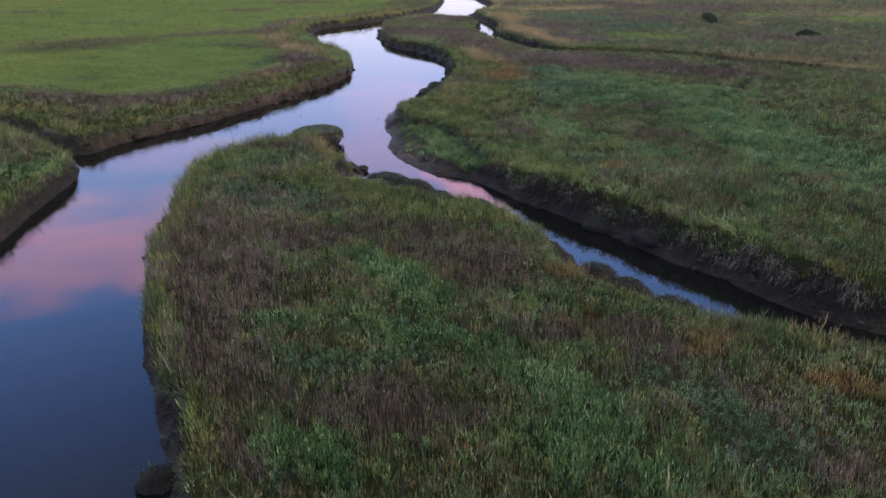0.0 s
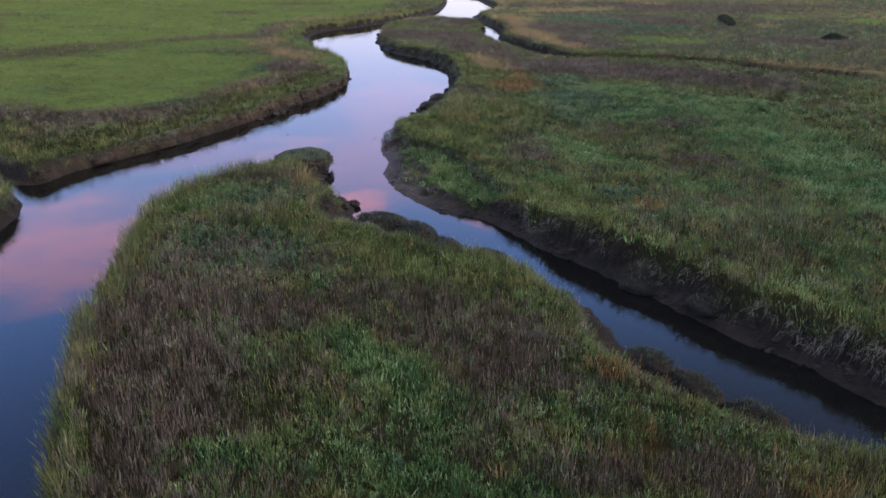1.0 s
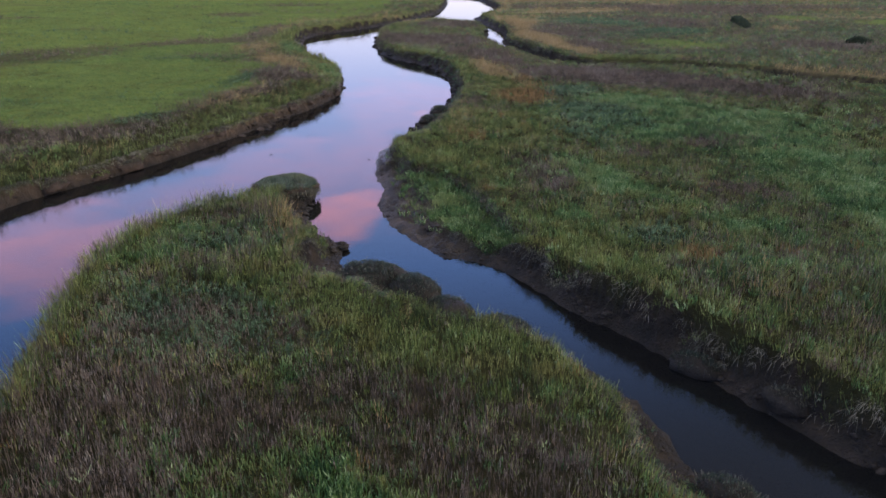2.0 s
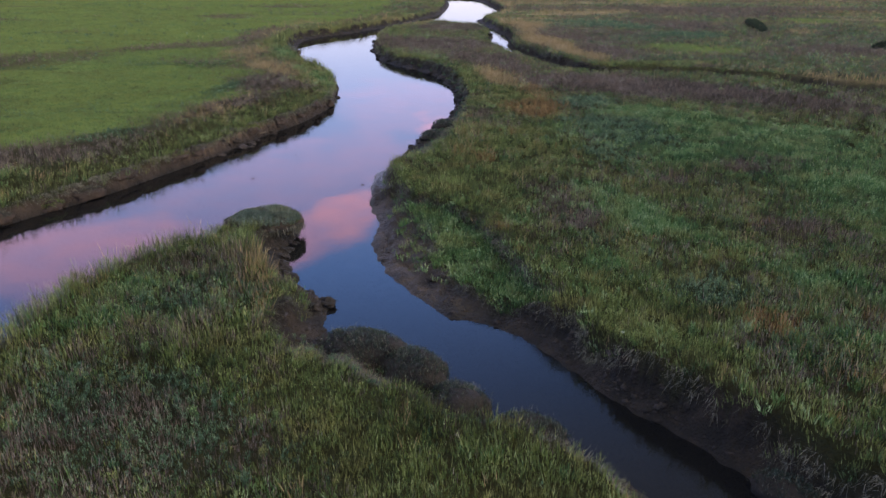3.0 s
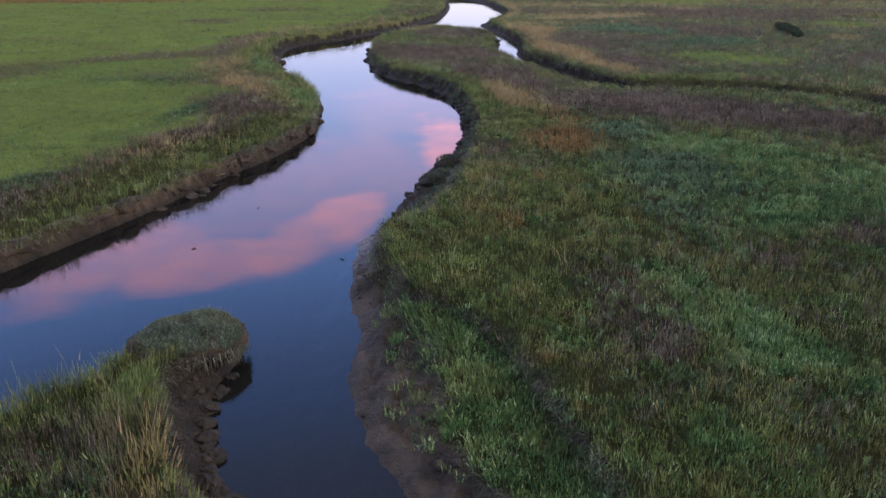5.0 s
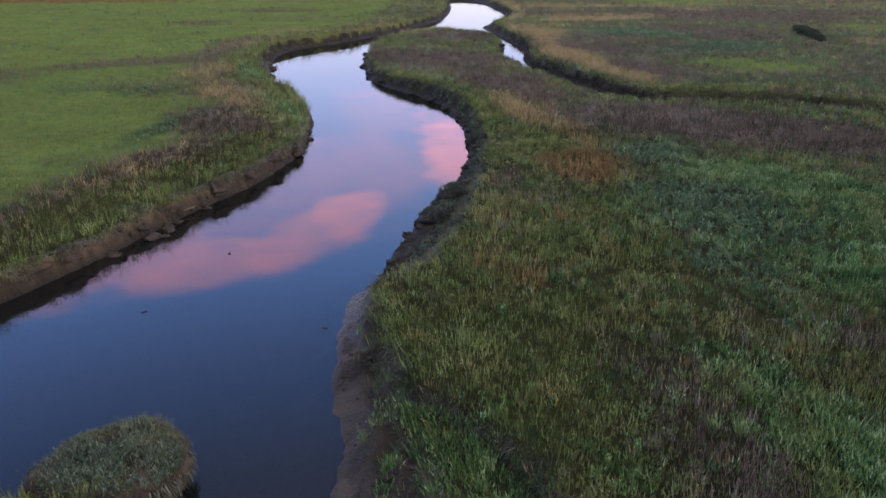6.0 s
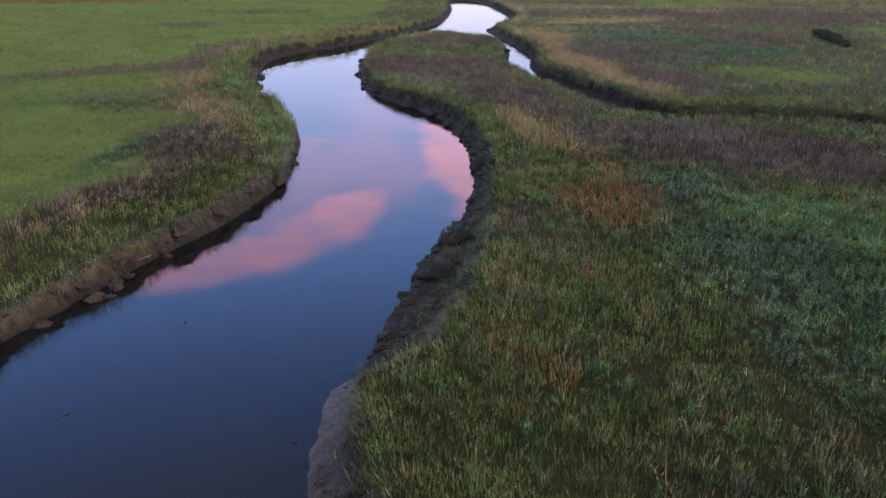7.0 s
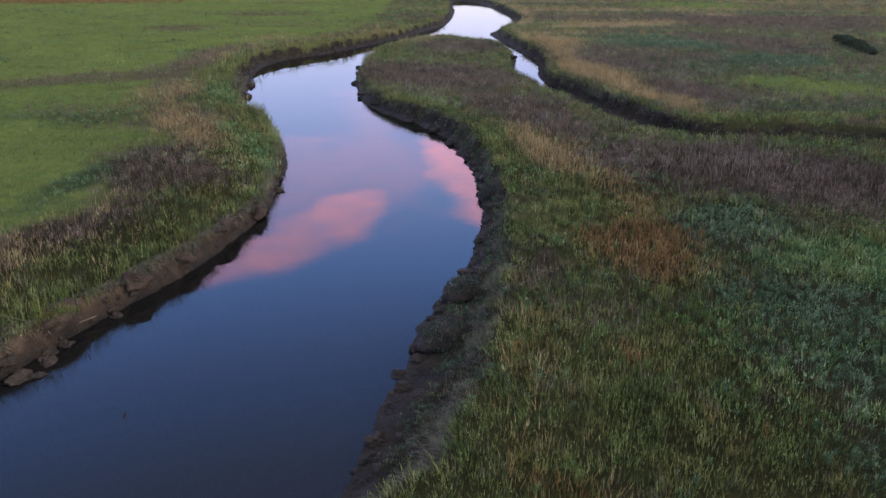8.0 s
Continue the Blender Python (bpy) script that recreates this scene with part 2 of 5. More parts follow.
def relief(x, y, d, w):
    """Height of the marsh, its banks and the channel bed."""
    ragged = 0.30 * grain(x, y, 1.3, 3, 3) + 0.16 * grain(x, y, 0.45, 5, 2)
    s = d + ragged * (1 - 0.55 * cut_bank(x, y)) * step(0.0, 0.6, np.abs(d) + 0.25)
    nose = x + 0.8 * (y - 30)
    top = 0.85 + 0.10 * grain(x, y, 7, 11, 2) + 0.06 * grain(x, y, 1.2, 13, 2)
    # the back of the near field, its rim on the side channel and the lower mud side
    top = top + 0.16 * step(35, 32, y) * step(3.6, 4.2, nose) * step(15, 18, y) * step(24, 18, x)
    top = top + 0.2 * step(36, 33, y) * step(1.5, 3.0, x) * step(0.1, 0.2, d) * step(13, 16, x * 0.35 + y * 0.55) * step(3.2, 4.4, nose)
    top = top - 0.14 * step(3.4, 2.6, nose) * step(5, 7, x) * step(2.6, 0.8, d) - 0.46 * terrace(x, y)
    # the left meadow, with its rim sunk towards the river
    top = top + 0.15 * step(-7.7, -11.6, x)
    top = top - 0.36 * step(-7.7, -9.0, x + 0.041 * (y - 70)) * step(40, 43, y) * step(96, 90, y) * step(3.2, 0.4, d)
    top = top - 0.3 * step(-12.5, -14.5, x) * step(41, 38, y) * step(2.5, 0.4, d)
    t = np.clip(s / w, 0, 1)
    rise = 0.42 * t + 0.58 * step(0.58, 0.98, t)
    # the river cuts its outer banks almost upright
    rise = rise + cut_bank(x, y) * (step(0.05, 0.8, t) - rise)
    lumps = (0.16 * grain(x, y, 0.6, 21, 3) + 0.10 * np.abs(grain(x, y, 0.9, 23, 2))) * step(0, 0.2, t) * (1 - step(0.85, 1.1, t))
    # soft ridges of mud along the wet shelf
    lumps = lumps + 0.08 * np.sin(d / 0.10 + 4 * grain(x, y, 1.3, 27, 2)) * step(36, 38.5, y) * step(54, 51, y) * step(-4.9, -4.3, x) * step(0.05, 0.3, t) * (1 - step(0.7, 0.9, t))
    shelf = step(36.5, 38.5, y) * step(54, 51, y) * step(-4.9, -4.3, x) * step(1.5, 0, x)
    land = top * rise + lumps + 0.02 + (0.09 + 0.16 * np.maximum(grain(x, y, 0.4, 29, 3), 0)) * shelf * step(0, 0.12, t) * (1 - step(0.6, 0.9, t))
    creek = step(6.2, 7.2, x) * step(60, 70, y - 0.2 * x + 8) * step(104, 100, y) + step(-19.6, -21.2, x) * step(70.2, 58.5, y)
    bed = -1.1 * (1 - np.exp(-np.maximum(-s, 0) / 1.6)) * (1 - creek) + 0.06 * creek
    return np.where(s > 0, land, bed + 0.02)


def spaced(stops):
    """Coordinates with a spacing that changes along the way: (from, spacing) pairs and the end."""
    out = []
    for (a, da), (b, db) in zip(stops, stops[1:]):
        v = a
        while v < b - 1e-6:
            out.append(v)
            v += da + (db - da) * (v - a) / (b - a)
    return np.array(out + [stops[-1][0]])


GX = spaced([(-1500, 150), (-300, 25), (-60, 1.5), (-24, 0.27), (-18, 0.19), (14, 0.19), (26, 0.4), (60, 1.2), (300, 25), (1500, 150)])
GY = spaced([(-300, 60), (-24, 0.8), (5, 0.3), (9, 0.19), (70, 0.23), (105, 0.42), (152, 0.7), (234, 1.7), (460, 22), (3000, 300)])

# ---------------------------------------------------------------- materials


def material(name):
    m = bpy.data.materials.new(name)
    m.use_nodes = True
    m.node_tree.nodes.clear()
    return m, m.node_tree


def finish(tree, shader):
    out = tree.nodes.new("ShaderNodeOutputMaterial")
    tree.links.new(shader, out.inputs[0])


def noise_of(tree, scale, detail=4.0, where=None):
    n = tree.nodes.new("ShaderNodeTexNoise")
    if where is None:
        where = tree.nodes.new("ShaderNodeNewGeometry").outputs["Position"]
    tree.links.new(where, n.inputs["Vector"])
    n.inputs["Scale"].default_value, n.inputs["Detail"].default_value = scale, detail
    return n.outputs[0]


def attribute(tree, name, out="Color"):
    n = tree.nodes.new("ShaderNodeAttribute")
    n.attribute_name = name
    return n.outputs[out]


def bumped(tree, height, strength, distance):
    n = tree.nodes.new("ShaderNodeBump")
    n.inputs["Strength"].default_value, n.inputs["Distance"].default_value = strength, distance
    tree.links.new(height, n.inputs["Height"])
    return n.outputs[0]


def principled(tree, color, rough=0.8, normal=None, spec=0.3):
    n = tree.nodes.new("ShaderNodeBsdfPrincipled")
    for key, value in (("Base Color", color), ("Roughness", rough), ("Specular IOR Level", spec), ("Normal", normal)):
        if value is None:
            continue
        if isinstance(value, bpy.types.NodeSocket):
            tree.links.new(value, n.inputs[key])
        elif isinstance(value, tuple):
            n.inputs[key].default_value = (*value, 1)
        else:
            n.inputs[key].default_value = value
    return n.outputs[0]


def ground_material():
    m, t = material("marsh_ground")
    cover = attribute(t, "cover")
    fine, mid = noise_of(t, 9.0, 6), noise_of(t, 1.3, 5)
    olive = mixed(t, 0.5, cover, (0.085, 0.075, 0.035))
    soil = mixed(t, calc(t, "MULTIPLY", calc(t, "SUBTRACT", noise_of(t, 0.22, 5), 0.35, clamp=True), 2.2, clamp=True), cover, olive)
    hollow = node(t, "ShaderNodeMapRange")
    t.links.new(noise_of(t, 1.7, 5), hollow.inputs[0])
    hollow.inputs[1].default_value, hollow.inputs[2].default_value, hollow.inputs[4].default_value = 0.50, 0.68, 0.5
    soil = mixed(t, hollow.outputs[0], soil, mixed(t, 0.5, soil, (0.035, 0.045, 0.018)))
    soil = mixed(t, calc(t, "MULTIPLY", fine, 0.7), soil, mixed(t, 0.35, soil, (0.02, 0.018, 0.012)))
    clay = ramp(t, mid, [(0.3, (0.014, 0.011, 0.009)), (0.5, (0.026, 0.019, 0.014)), (0.7, (0.052, 0.036, 0.024))])
    clay = mixed(t, calc(t, "MULTIPLY", fine, 0.6), clay, (0.022, 0.018, 0.014))
    mud = attribute(t, "mud", "Fac")
    warm = ramp(t, noise_of(t, 2.4, 5), [(0.3, (0.060, 0.040, 0.026)), (0.7, (0.150, 0.098, 0.062))])
    clay = mixed(t, attribute(t, "clay", "Fac"), clay, warm)
    color = mixed(t, mud, soil, clay)
    rough = calc(t, "SUBTRACT", 0.9, calc(t, "MULTIPLY", mud, calc(t, "MULTIPLY", attribute(t, "wet", "Fac"), 0.52)))
    relief_up = bumped(t, calc(t, "ADD", noise_of(t, 16.0, 6), calc(t, "MULTIPLY", noise_of(t, 4.0, 6), 2.5)), 1.0, 0.14)
    finish(t, principled(t, color, rough, relief_up, calc(t, "MULTIPLY", mud, calc(t, "ADD", 0.08, calc(t, "MULTIPLY", attribute(t, "wet", "Fac"), 0.4)))))
    return m


def water_material():
    m, t = material("still_water")
    ripple = bumped(t, noise_of(t, 2.2, 2), 0.03, 0.02)
    gloss = node(t, "ShaderNodeBsdfGlossy")
    gloss.inputs["Roughness"].default_value = 0.015
    t.links.new(ripple, gloss.inputs["Normal"])
    clear = node(t, "ShaderNodeBsdfTransparent")
    clear.inputs[0].default_value = (0.32, 0.29, 0.24, 1)
    silt = principled(t, (0.010, 0.010, 0.010), 1.0, None, 0.0)
    body = node(t, "ShaderNodeMixShader")
    body.inputs[0].default_value = 0.6
    t.links.new(clear.outputs[0], body.inputs[1])
    t.links.new(silt, body.inputs[2])
    fres = node(t, "ShaderNodeFresnel")
    fres.inputs[0].default_value = 1.333
    top = node(t, "ShaderNodeMixShader")
    for a, b in ((fres.outputs[0], top.inputs[0]), (body.outputs[0], top.inputs[1]), (gloss.outputs[0], top.inputs[2])):
        t.links.new(a, b)
    finish(t, top.outputs[0])
    return m


def plant_material(name, dark, light, odd, thin=0.28, dry=None):
    """Foliage: from dark to light by each blade's tone, some blades of an odd colour."""
    m, t = material(name)
    tone = attribute(t, "tone", "Fac")
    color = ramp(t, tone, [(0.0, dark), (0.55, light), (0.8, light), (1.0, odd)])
    color = mixed(t, calc(t, "MULTIPLY", noise_of(t, 0.35, 3), 0.38), color, dark)
    if dry:
        sere = node(t, "ShaderNodeMapRange")
        t.links.new(noise_of(t, 0.75, 4), sere.inputs[0])
        sere.inputs[1].default_value, sere.inputs[2].default_value, sere.inputs[4].default_value = 0.47, 0.66, 0.62
        color = mixed(t, sere.outputs[0], color, ramp(t, tone, [(0.0, tuple(0.4 * c for c in dry)), (0.7, dry), (1.0, tuple(1.5 * c for c in dry))]))
    face = principled(t, color, 0.65, None, 0.2)
    back = node(t, "ShaderNodeBsdfTranslucent")
    t.links.new(color, back.inputs[0])
    mix = node(t, "ShaderNodeMixShader")
    mix.inputs[0].default_value = thin
    t.links.new(face, mix.inputs[1])
    t.links.new(back.outputs[0], mix.inputs[2])
    finish(t, mix.outputs[0])
    return m


GROUND, WATER = ground_material(), water_material()

# ---------------------------------------------------------------- what grows where
KINDS = ["grass", "brown", "leafy", "purslane", "orange", "turf", "straw"]
COVER = {"grass": (0.125, 0.136, 0.046), "brown": (0.122, 0.095, 0.072), "leafy": (0.075, 0.136, 0.050), "purslane": (0.072, 0.120, 0.070),
         "orange": (0.19, 0.105, 0.040), "turf": (0.172, 0.212, 0.056), "straw": (0.36, 0.27, 0.15)}
# kind, centre, half sizes, turn in degrees, weight
SPIT_BROWN_PATCHES = [
    ("brown", -6.7, 21.9, 5.7, 1.6, -60, 1.65), ("brown", -6.5, 18.5, 4.9, 1.1, -63, 1.65), ("brown", -1.1, 14.2, 2.0, 0.7, -10, 1.87), ("brown", -3.7, 12.5, 1.4, 0.4, -70, 1.76), ("brown", -4.3, 25.0, 1.5, 1.4, 14, 1.32),
    ("brown", 2.1, 23.1, 2.3, 1.8, -54, 1.43), ("brown", 3.4, 18.1, 0.8, 0.8, -41, 1.43), ("brown", 5.7, 17.7, 1.6, 0.9, -59, 1.54), ("brown", 8.0, 15.2, 1.0, 0.6, -52, 0.88), ("brown", 8.9, 12.3, 0.7, 0.8, -69, 1.65),
    ("brown", -7.0, 26.3, 2.7, 1.2, -31, 1.32), ("brown", 1.5, 22.3, 1.6, 0.8, -35, 1.32), ("brown", -7.0, 30.2, 1.7, 1.1, 26, 1.43), ("brown", -4.3, 29.8, 1.0, 0.6, 51, 1.21),
]
SPIT_MID_PATCHES = [
    ("brown", -7.9, 34.2, 2.5, 1.5, 27, 0.99), ("brown", -1.1, 26.7, 2.8, 1.2, -22, 0.88), ("brown", -7.2, 29.8, 3.5, 1.8, -36, 0.77), ("purslane", 6.9, 14.5, 2.2, 1.1, -53, 1.76), ("brown", -7.8, 38.5, 2.8, 1.5, -45, 0.66),
    ("purslane", -7.2, 30.4, 3.5, 2.0, -31, 2.03), ("purslane", -7.3, 36.8, 2.9, 1.9, -34, 1.49), ("leafy", -9.2, 34.8, 2.1, 1.1, 33, 0.94),
]
NOSE_PATCHES = [
    ("brown", -3.7, 104.2, 7.5, 6.2, -39, 2.64), ("brown", 2.2, 91.3, 5.5, 2.5, -73, 1.54), ("brown", -1.3, 125.3, 5.5, 5.0, -49, 1.76),
]
SPIT_GREEN_PATCHES = [
    ("leafy", -1.1, 21.6, 2.6, 1.0, -57, 2.56), ("leafy", -3.9, 18.4, 1.1, 0.6, 38, 2.43), ("leafy", -0.0, 17.9, 2.8, 0.7, -21, 2.43), ("purslane", -2.3, 16.3, 2.4, 0.6, -8, 2.7), ("leafy", -2.0, 12.1, 1.3, 0.8, -46, 2.7),
    ("leafy", 2.8, 15.6, 1.7, 0.8, -29, 2.29), ("leafy", 3.9, 12.7, 2.3, 1.1, -28, 2.43), ("purslane", 3.9, 12.9, 1.6, 0.6, -98, 2.16), ("purslane", 6.6, 14.0, 0.6, 0.5, -73, 2.56), ("leafy", -8.9, 37.5, 1.5, 0.8, 40, 1.49),
    ("purslane", -6.6, 31.5, 0.5, 0.6, 16, 1.76), ("leafy", -3.4, 27.7, 0.5, 0.6, -11, 1.76), ("purslane", -3.0, 11.3, 0.4, 0.5, -21, 2.16),
]
SPIT_GRASS_PATCHES = [
    ("grass", -7.2, 33.2, 3.5, 2.2, -25, 0.94), ("grass", -0.9, 29.3, 4.3, 1.5, -42, 1.35), ("straw", -5.7, 36.8, 3.6, 0.4, -71, 0.66), ("orange", 5.0, 21.8, 0.9, 0.7, -41, 2.11), ("orange", 4.6, 19.4, 0.5, 0.4, -54, 1.14),
    ("orange", 10.4, 15.7, 0.9, 0.8, -40, 1.94), ("orange", 7.3, 17.2, 0.8, 0.6, 43, 1.76), ("straw", 10.5, 17.9, 0.8, 0.4, -17, 1.21), ("grass", -7.6, 18.8, 1.7, 0.4, -66, 2.16), ("grass", -5.1, 13.4, 1.9, 0.5, -58, 2.03),
    ("grass", -1.6, 29.9, 2.6, 1.0, -48, 1.62), ("straw", -6.1, 38.0, 3.3, 0.4, -74, 0.55), ("straw", -0.7, 30.1, 0.8, 0.3, -78, 1.21), ("grass", 2.3, 27.9, 2.0, 1.0, -53, 1.62),
]
FIELD_BRIGHT_PATCHES = [
    ("grass", 4.0, 37.5, 2.3, 1.1, -76, 2.7), ("grass", 5.5, 34.9, 1.5, 1.0, -21, 2.7), ("grass", 5.7, 32.8, 1.1, 0.8, -23, 2.16), ("leafy", 3.9, 37.6, 1.7, 0.8, -73, 2.03), ("straw", 0.6, 48.8, 5.9, 0.6, -80, 0.77),
    ("grass", 0.7, 49.0, 6.9, 1.4, -79, 2.43), ("grass", -1.4, 49.2, 2.1, 1.0, 71, 2.03), ("grass", 4.8, 36.6, 1.2, 1.0, -34, 2.7), ("leafy", 4.6, 39.2, 0.8, 0.8, -52, 2.29), ("grass", 3.2, 55.0, 2.5, 1.4, -2, 2.7),
    ("grass", 2.6, 50.9, 1.3, 1.2, 10, 2.29), ("straw", -0.3, 47.6, 0.6, 0.5, -26, 0.77), ("grass", 1.5, 47.7, 1.9, 1.1, -50, 2.03), ("leafy", 1.9, 44.7, 1.5, 0.8, -75, 2.29),
]
FIELD_RUST_PATCHES = [
    ("orange", 5.0, 67.0, 2.0, 1.5, -32, 1.5), ("orange", 8.2, 35.3, 1.0, 0.8, -54, 1.19), ("orange", 1.8, 43.1, 0.8, 0.5, -72, 1.19), ("orange", 0.5, 53.3, 1.6, 0.9, -41, 1.01), ("orange", 4.8, 65.1, 2.2, 1.9, -54, 1.32),
    ("orange", 2.6, 58.7, 0.8, 0.8, -40, 1.14), ("orange", -0.0, 54.2, 0.9, 0.5, -49, 1.23), ("orange", 1.2, 52.8, 0.7, 0.5, -19, 1.32), ("orange", 4.9, 65.8, 2.5, 1.5, -62, 1.06), ("orange", 1.0, 63.3, 0.5, 0.6, -45, 1.19),
    ("orange", 2.6, 58.8, 0.7, 0.6, -70, 1.28), ("straw", 2.9, 79.1, 2.6, 1.0, -75, 1.87), ("orange", 4.2, 55.4, 1.6, 0.8, 9, 0.88), ("orange", -0.8, 56.1, 0.2, 0.2, -42, 0.7),
]
FIELD_BROWN_PATCHES = [
    ("brown", 4.3, 45.5, 2.9, 1.0, -75, 0.77), ("brown", 14.5, 51.9, 2.1, 1.6, -23, 1.65), ("brown", 12.3, 42.5, 1.7, 1.1, -21, 1.32), ("brown", 13.5, 74.9, 7.7, 3.8, -33, 3.74), ("brown", 23.4, 68.4, 5.1, 2.8, -29, 3.52),
    ("brown", 4.5, 43.2, 1.0, 0.6, -53, 1.21), ("brown", 4.7, 44.0, 0.9, 0.6, -48, 1.65), ("brown", 9.4, 49.4, 0.9, 1.0, -77, 1.54), ("brown", 11.0, 75.9, 6.8, 3.2, -31, 2.86), ("brown", -0.9, 58.4, 0.9, 0.6, 28, 1.43),
    ("brown", 4.0, 85.2, 4.7, 1.5, -60, 1.76), ("brown", 14.0, 51.3, 1.5, 1.1, -38, 1.54), ("brown", 2.9, 91.9, 2.7, 2.8, -21, 1.65),
]
FIELD_HERBS_PATCHES = [
    ("purslane", 8.7, 57.8, 3.9, 1.6, -44, 2.29), ("leafy", 17.4, 58.0, 5.8, 3.2, -28, 2.43), ("leafy", 7.1, 43.6, 2.7, 1.2, -46, 2.03), ("leafy", 11.3, 38.0, 2.1, 1.5, -64, 2.16), ("purslane", 4.8, 41.4, 0.4, 0.5, -37, 2.43),
    ("purslane", 7.5, 37.6, 1.2, 1.1, -70, 2.29), ("leafy", 6.8, 43.6, 1.3, 1.0, -73, 2.16), ("purslane", 9.9, 59.6, 5.5, 2.0, -76, 2.16), ("purslane", -1.1, 43.7, 0.7, 0.6, -67, 2.56), ("purslane", 9.2, 69.0, 1.7, 1.5, 18, 2.29),
    ("purslane", 8.8, 61.1, 2.2, 1.8, -33, 2.7), ("leafy", 13.0, 63.4, 4.1, 2.2, -29, 2.29), ("purslane", 7.6, 53.8, 2.4, 1.5, -60, 2.29),
]
FIELD_EDGE_PATCHES = [
    ("leafy", 10.9, 54.1, 1.8, 1.8, -59, 2.29), ("leafy", 6.0, 47.3, 1.4, 0.9, -76, 2.03), ("leafy", 6.9, 44.8, 1.4, 1.0, -89, 2.29), ("grass", 3.8, 72.3, 3.9, 1.2, -87, 3.1), ("purslane", 8.3, 67.7, 2.3, 1.6, -23, 2.97),
    ("purslane", 8.1, 61.8, 1.7, 1.4, -36, 2.56), ("leafy", 11.2, 65.7, 1.6, 1.2, -37, 2.16), ("purslane", 7.7, 58.1, 1.4, 1.1, -64, 2.43), ("grass", 3.1, 58.6, 3.3, 1.1, -9, 2.03), ("grass", 3.0, 55.7, 1.6, 0.9, -21, 2.7),
    ("brown", 1.2, 64.2, 2.3, 0.8, -90, 1.43), ("purslane", -0.5, 63.3, 3.3, 0.6, -89, 2.16), ("grass", 1.2, 79.9, 4.6, 1.0, -82, 2.03), ("leafy", 10.9, 63.9, 0.9, 0.6, -13, 1.76),
]
MEADOW_PATCHES = [
    ("brown", -29.5, 100.5, 6.3, 3.2, 32, 2.97), ("brown", -24.4, 115.7, 13.3, 3.2, 89, 1.43), ("brown", -13.5, 73.6, 2.6, 1.5, 43, 2.42), ("brown", -14.5, 66.2, 2.1, 1.4, 43, 2.64), ("purslane", -16.8, 73.3, 4.8, 1.2, 80, 2.7),
    ("straw", -16.6, 84.1, 5.8, 1.0, -65, 1.98), ("leafy", -11.6, 80.1, 5.8, 1.0, -66, 3.51), ("leafy", -17.1, 94.4, 5.3, 1.2, -65, 2.97), ("grass", -11.8, 64.7, 2.9, 0.6, 33, 2.97), ("brown", -40.8, 87.3, 10.9, 5.8, 60, 2.42),
    ("brown", -21.6, 52.4, 6.4, 2.0, 9, 2.53), ("leafy", -19.0, 34.0, 1.1, 1.6, 17, 3.24), ("brown", -22.5, 38.5, 2.4, 1.0, -45, 2.09), ("grass", -13.2, 58.5, 5.5, 0.8, 60, 2.97),
]
MEADOW_FAR_PATCHES = [
    ("brown", -13.2, 74.1, 3.6, 2.0, -24, 1.54), ("purslane", -18.6, 56.9, 2.2, 1.2, 54, 1.89), ("turf", -27.2, 75.8, 10.2, 4.4, 26, 1.32), ("brown", -36.5, 143.2, 5.7, 5.0, 13, 2.42), ("straw", -22.6, 131.9, 5.0, 2.8, 69, 1.43),
    ("brown", -16.2, 76.6, 3.0, 2.8, -30, 1.65), ("straw", -20.8, 96.2, 4.2, 2.5, 78, 1.43), ("brown", -30.6, 171.3, 8.4, 10.0, 47, 1.32), ("leafy", -22.3, 85.4, 3.5, 2.5, 52, 1.35), ("grass", -21.7, 104.5, 3.6, 1.9, 76, 2.16),
    ("straw", -23.0, 117.2, 8.9, 3.1, 77, 1.21), ("grass", -16.9, 105.3, 11.7, 3.8, 80, 2.16), ("straw", -10.4, 134.7, 15.1, 6.2, 66, 1.32),
]
BANK_STRAW_PATCHES = [
    ("straw", -16.5, 84.3, 8.9, 2.5, -53, 0.99), ("grass", -15.4, 121.1, 18.7, 6.2, 71, 2.03), ("straw", -15.1, 64.7, 5.6, 1.5, 76, 1.1), ("purslane", 7.7, 12.7, 1.3, 1.5, -46, 1.76), ("leafy", 18.2, 43.0, 11.7, 3.5, -80, 2.84),
    ("leafy", 10.9, 56.0, 6.9, 2.5, -48, 1.35), ("straw", 3.5, 77.9, 8.1, 1.2, -77, 1.87), ("straw", 0.9, 56.2, 9.1, 1.2, -81, 0.39), ("orange", 4.9, 74.9, 11.5, 1.9, -82, 0.97),
]
FAR_RIM_PATCHES = [
    ("straw", 9.3, 130.4, 6.5, 2.0, -80, 5.94), ("straw", 10.3, 106.4, 6.7, 1.5, -80, 5.94), ("straw", 12.7, 94.5, 2.5, 1.0, -67, 4.62), ("purslane", 21.2, 132.0, 8.3, 6.2, -39, 4.86), ("brown", 12.8, 112.2, 4.8, 3.0, -44, 3.3),
    ("brown", 14.9, 97.7, 4.8, 2.2, -76, 4.29), ("brown", 30.8, 131.7, 9.4, 5.0, -73, 3.96), ("turf", 24.5, 101.4, 5.8, 3.8, -47, 3.13), ("grass", 18.7, 88.6, 6.7, 1.0, 5, 4.86), ("brown", 44.6, 159.2, 15.8, 10.0, -34, 3.63),
    ("straw", 20.9, 154.8, 9.4, 3.8, 24, 3.96), ("turf", 44.2, 199.8, 11.6, 11.2, 26, 3.63), ("purslane", 28.5, 116.5, 4.6, 3.8, -26, 3.65), ("straw", 40.4, 173.9, 3.6, 3.8, 5, 3.63),
]
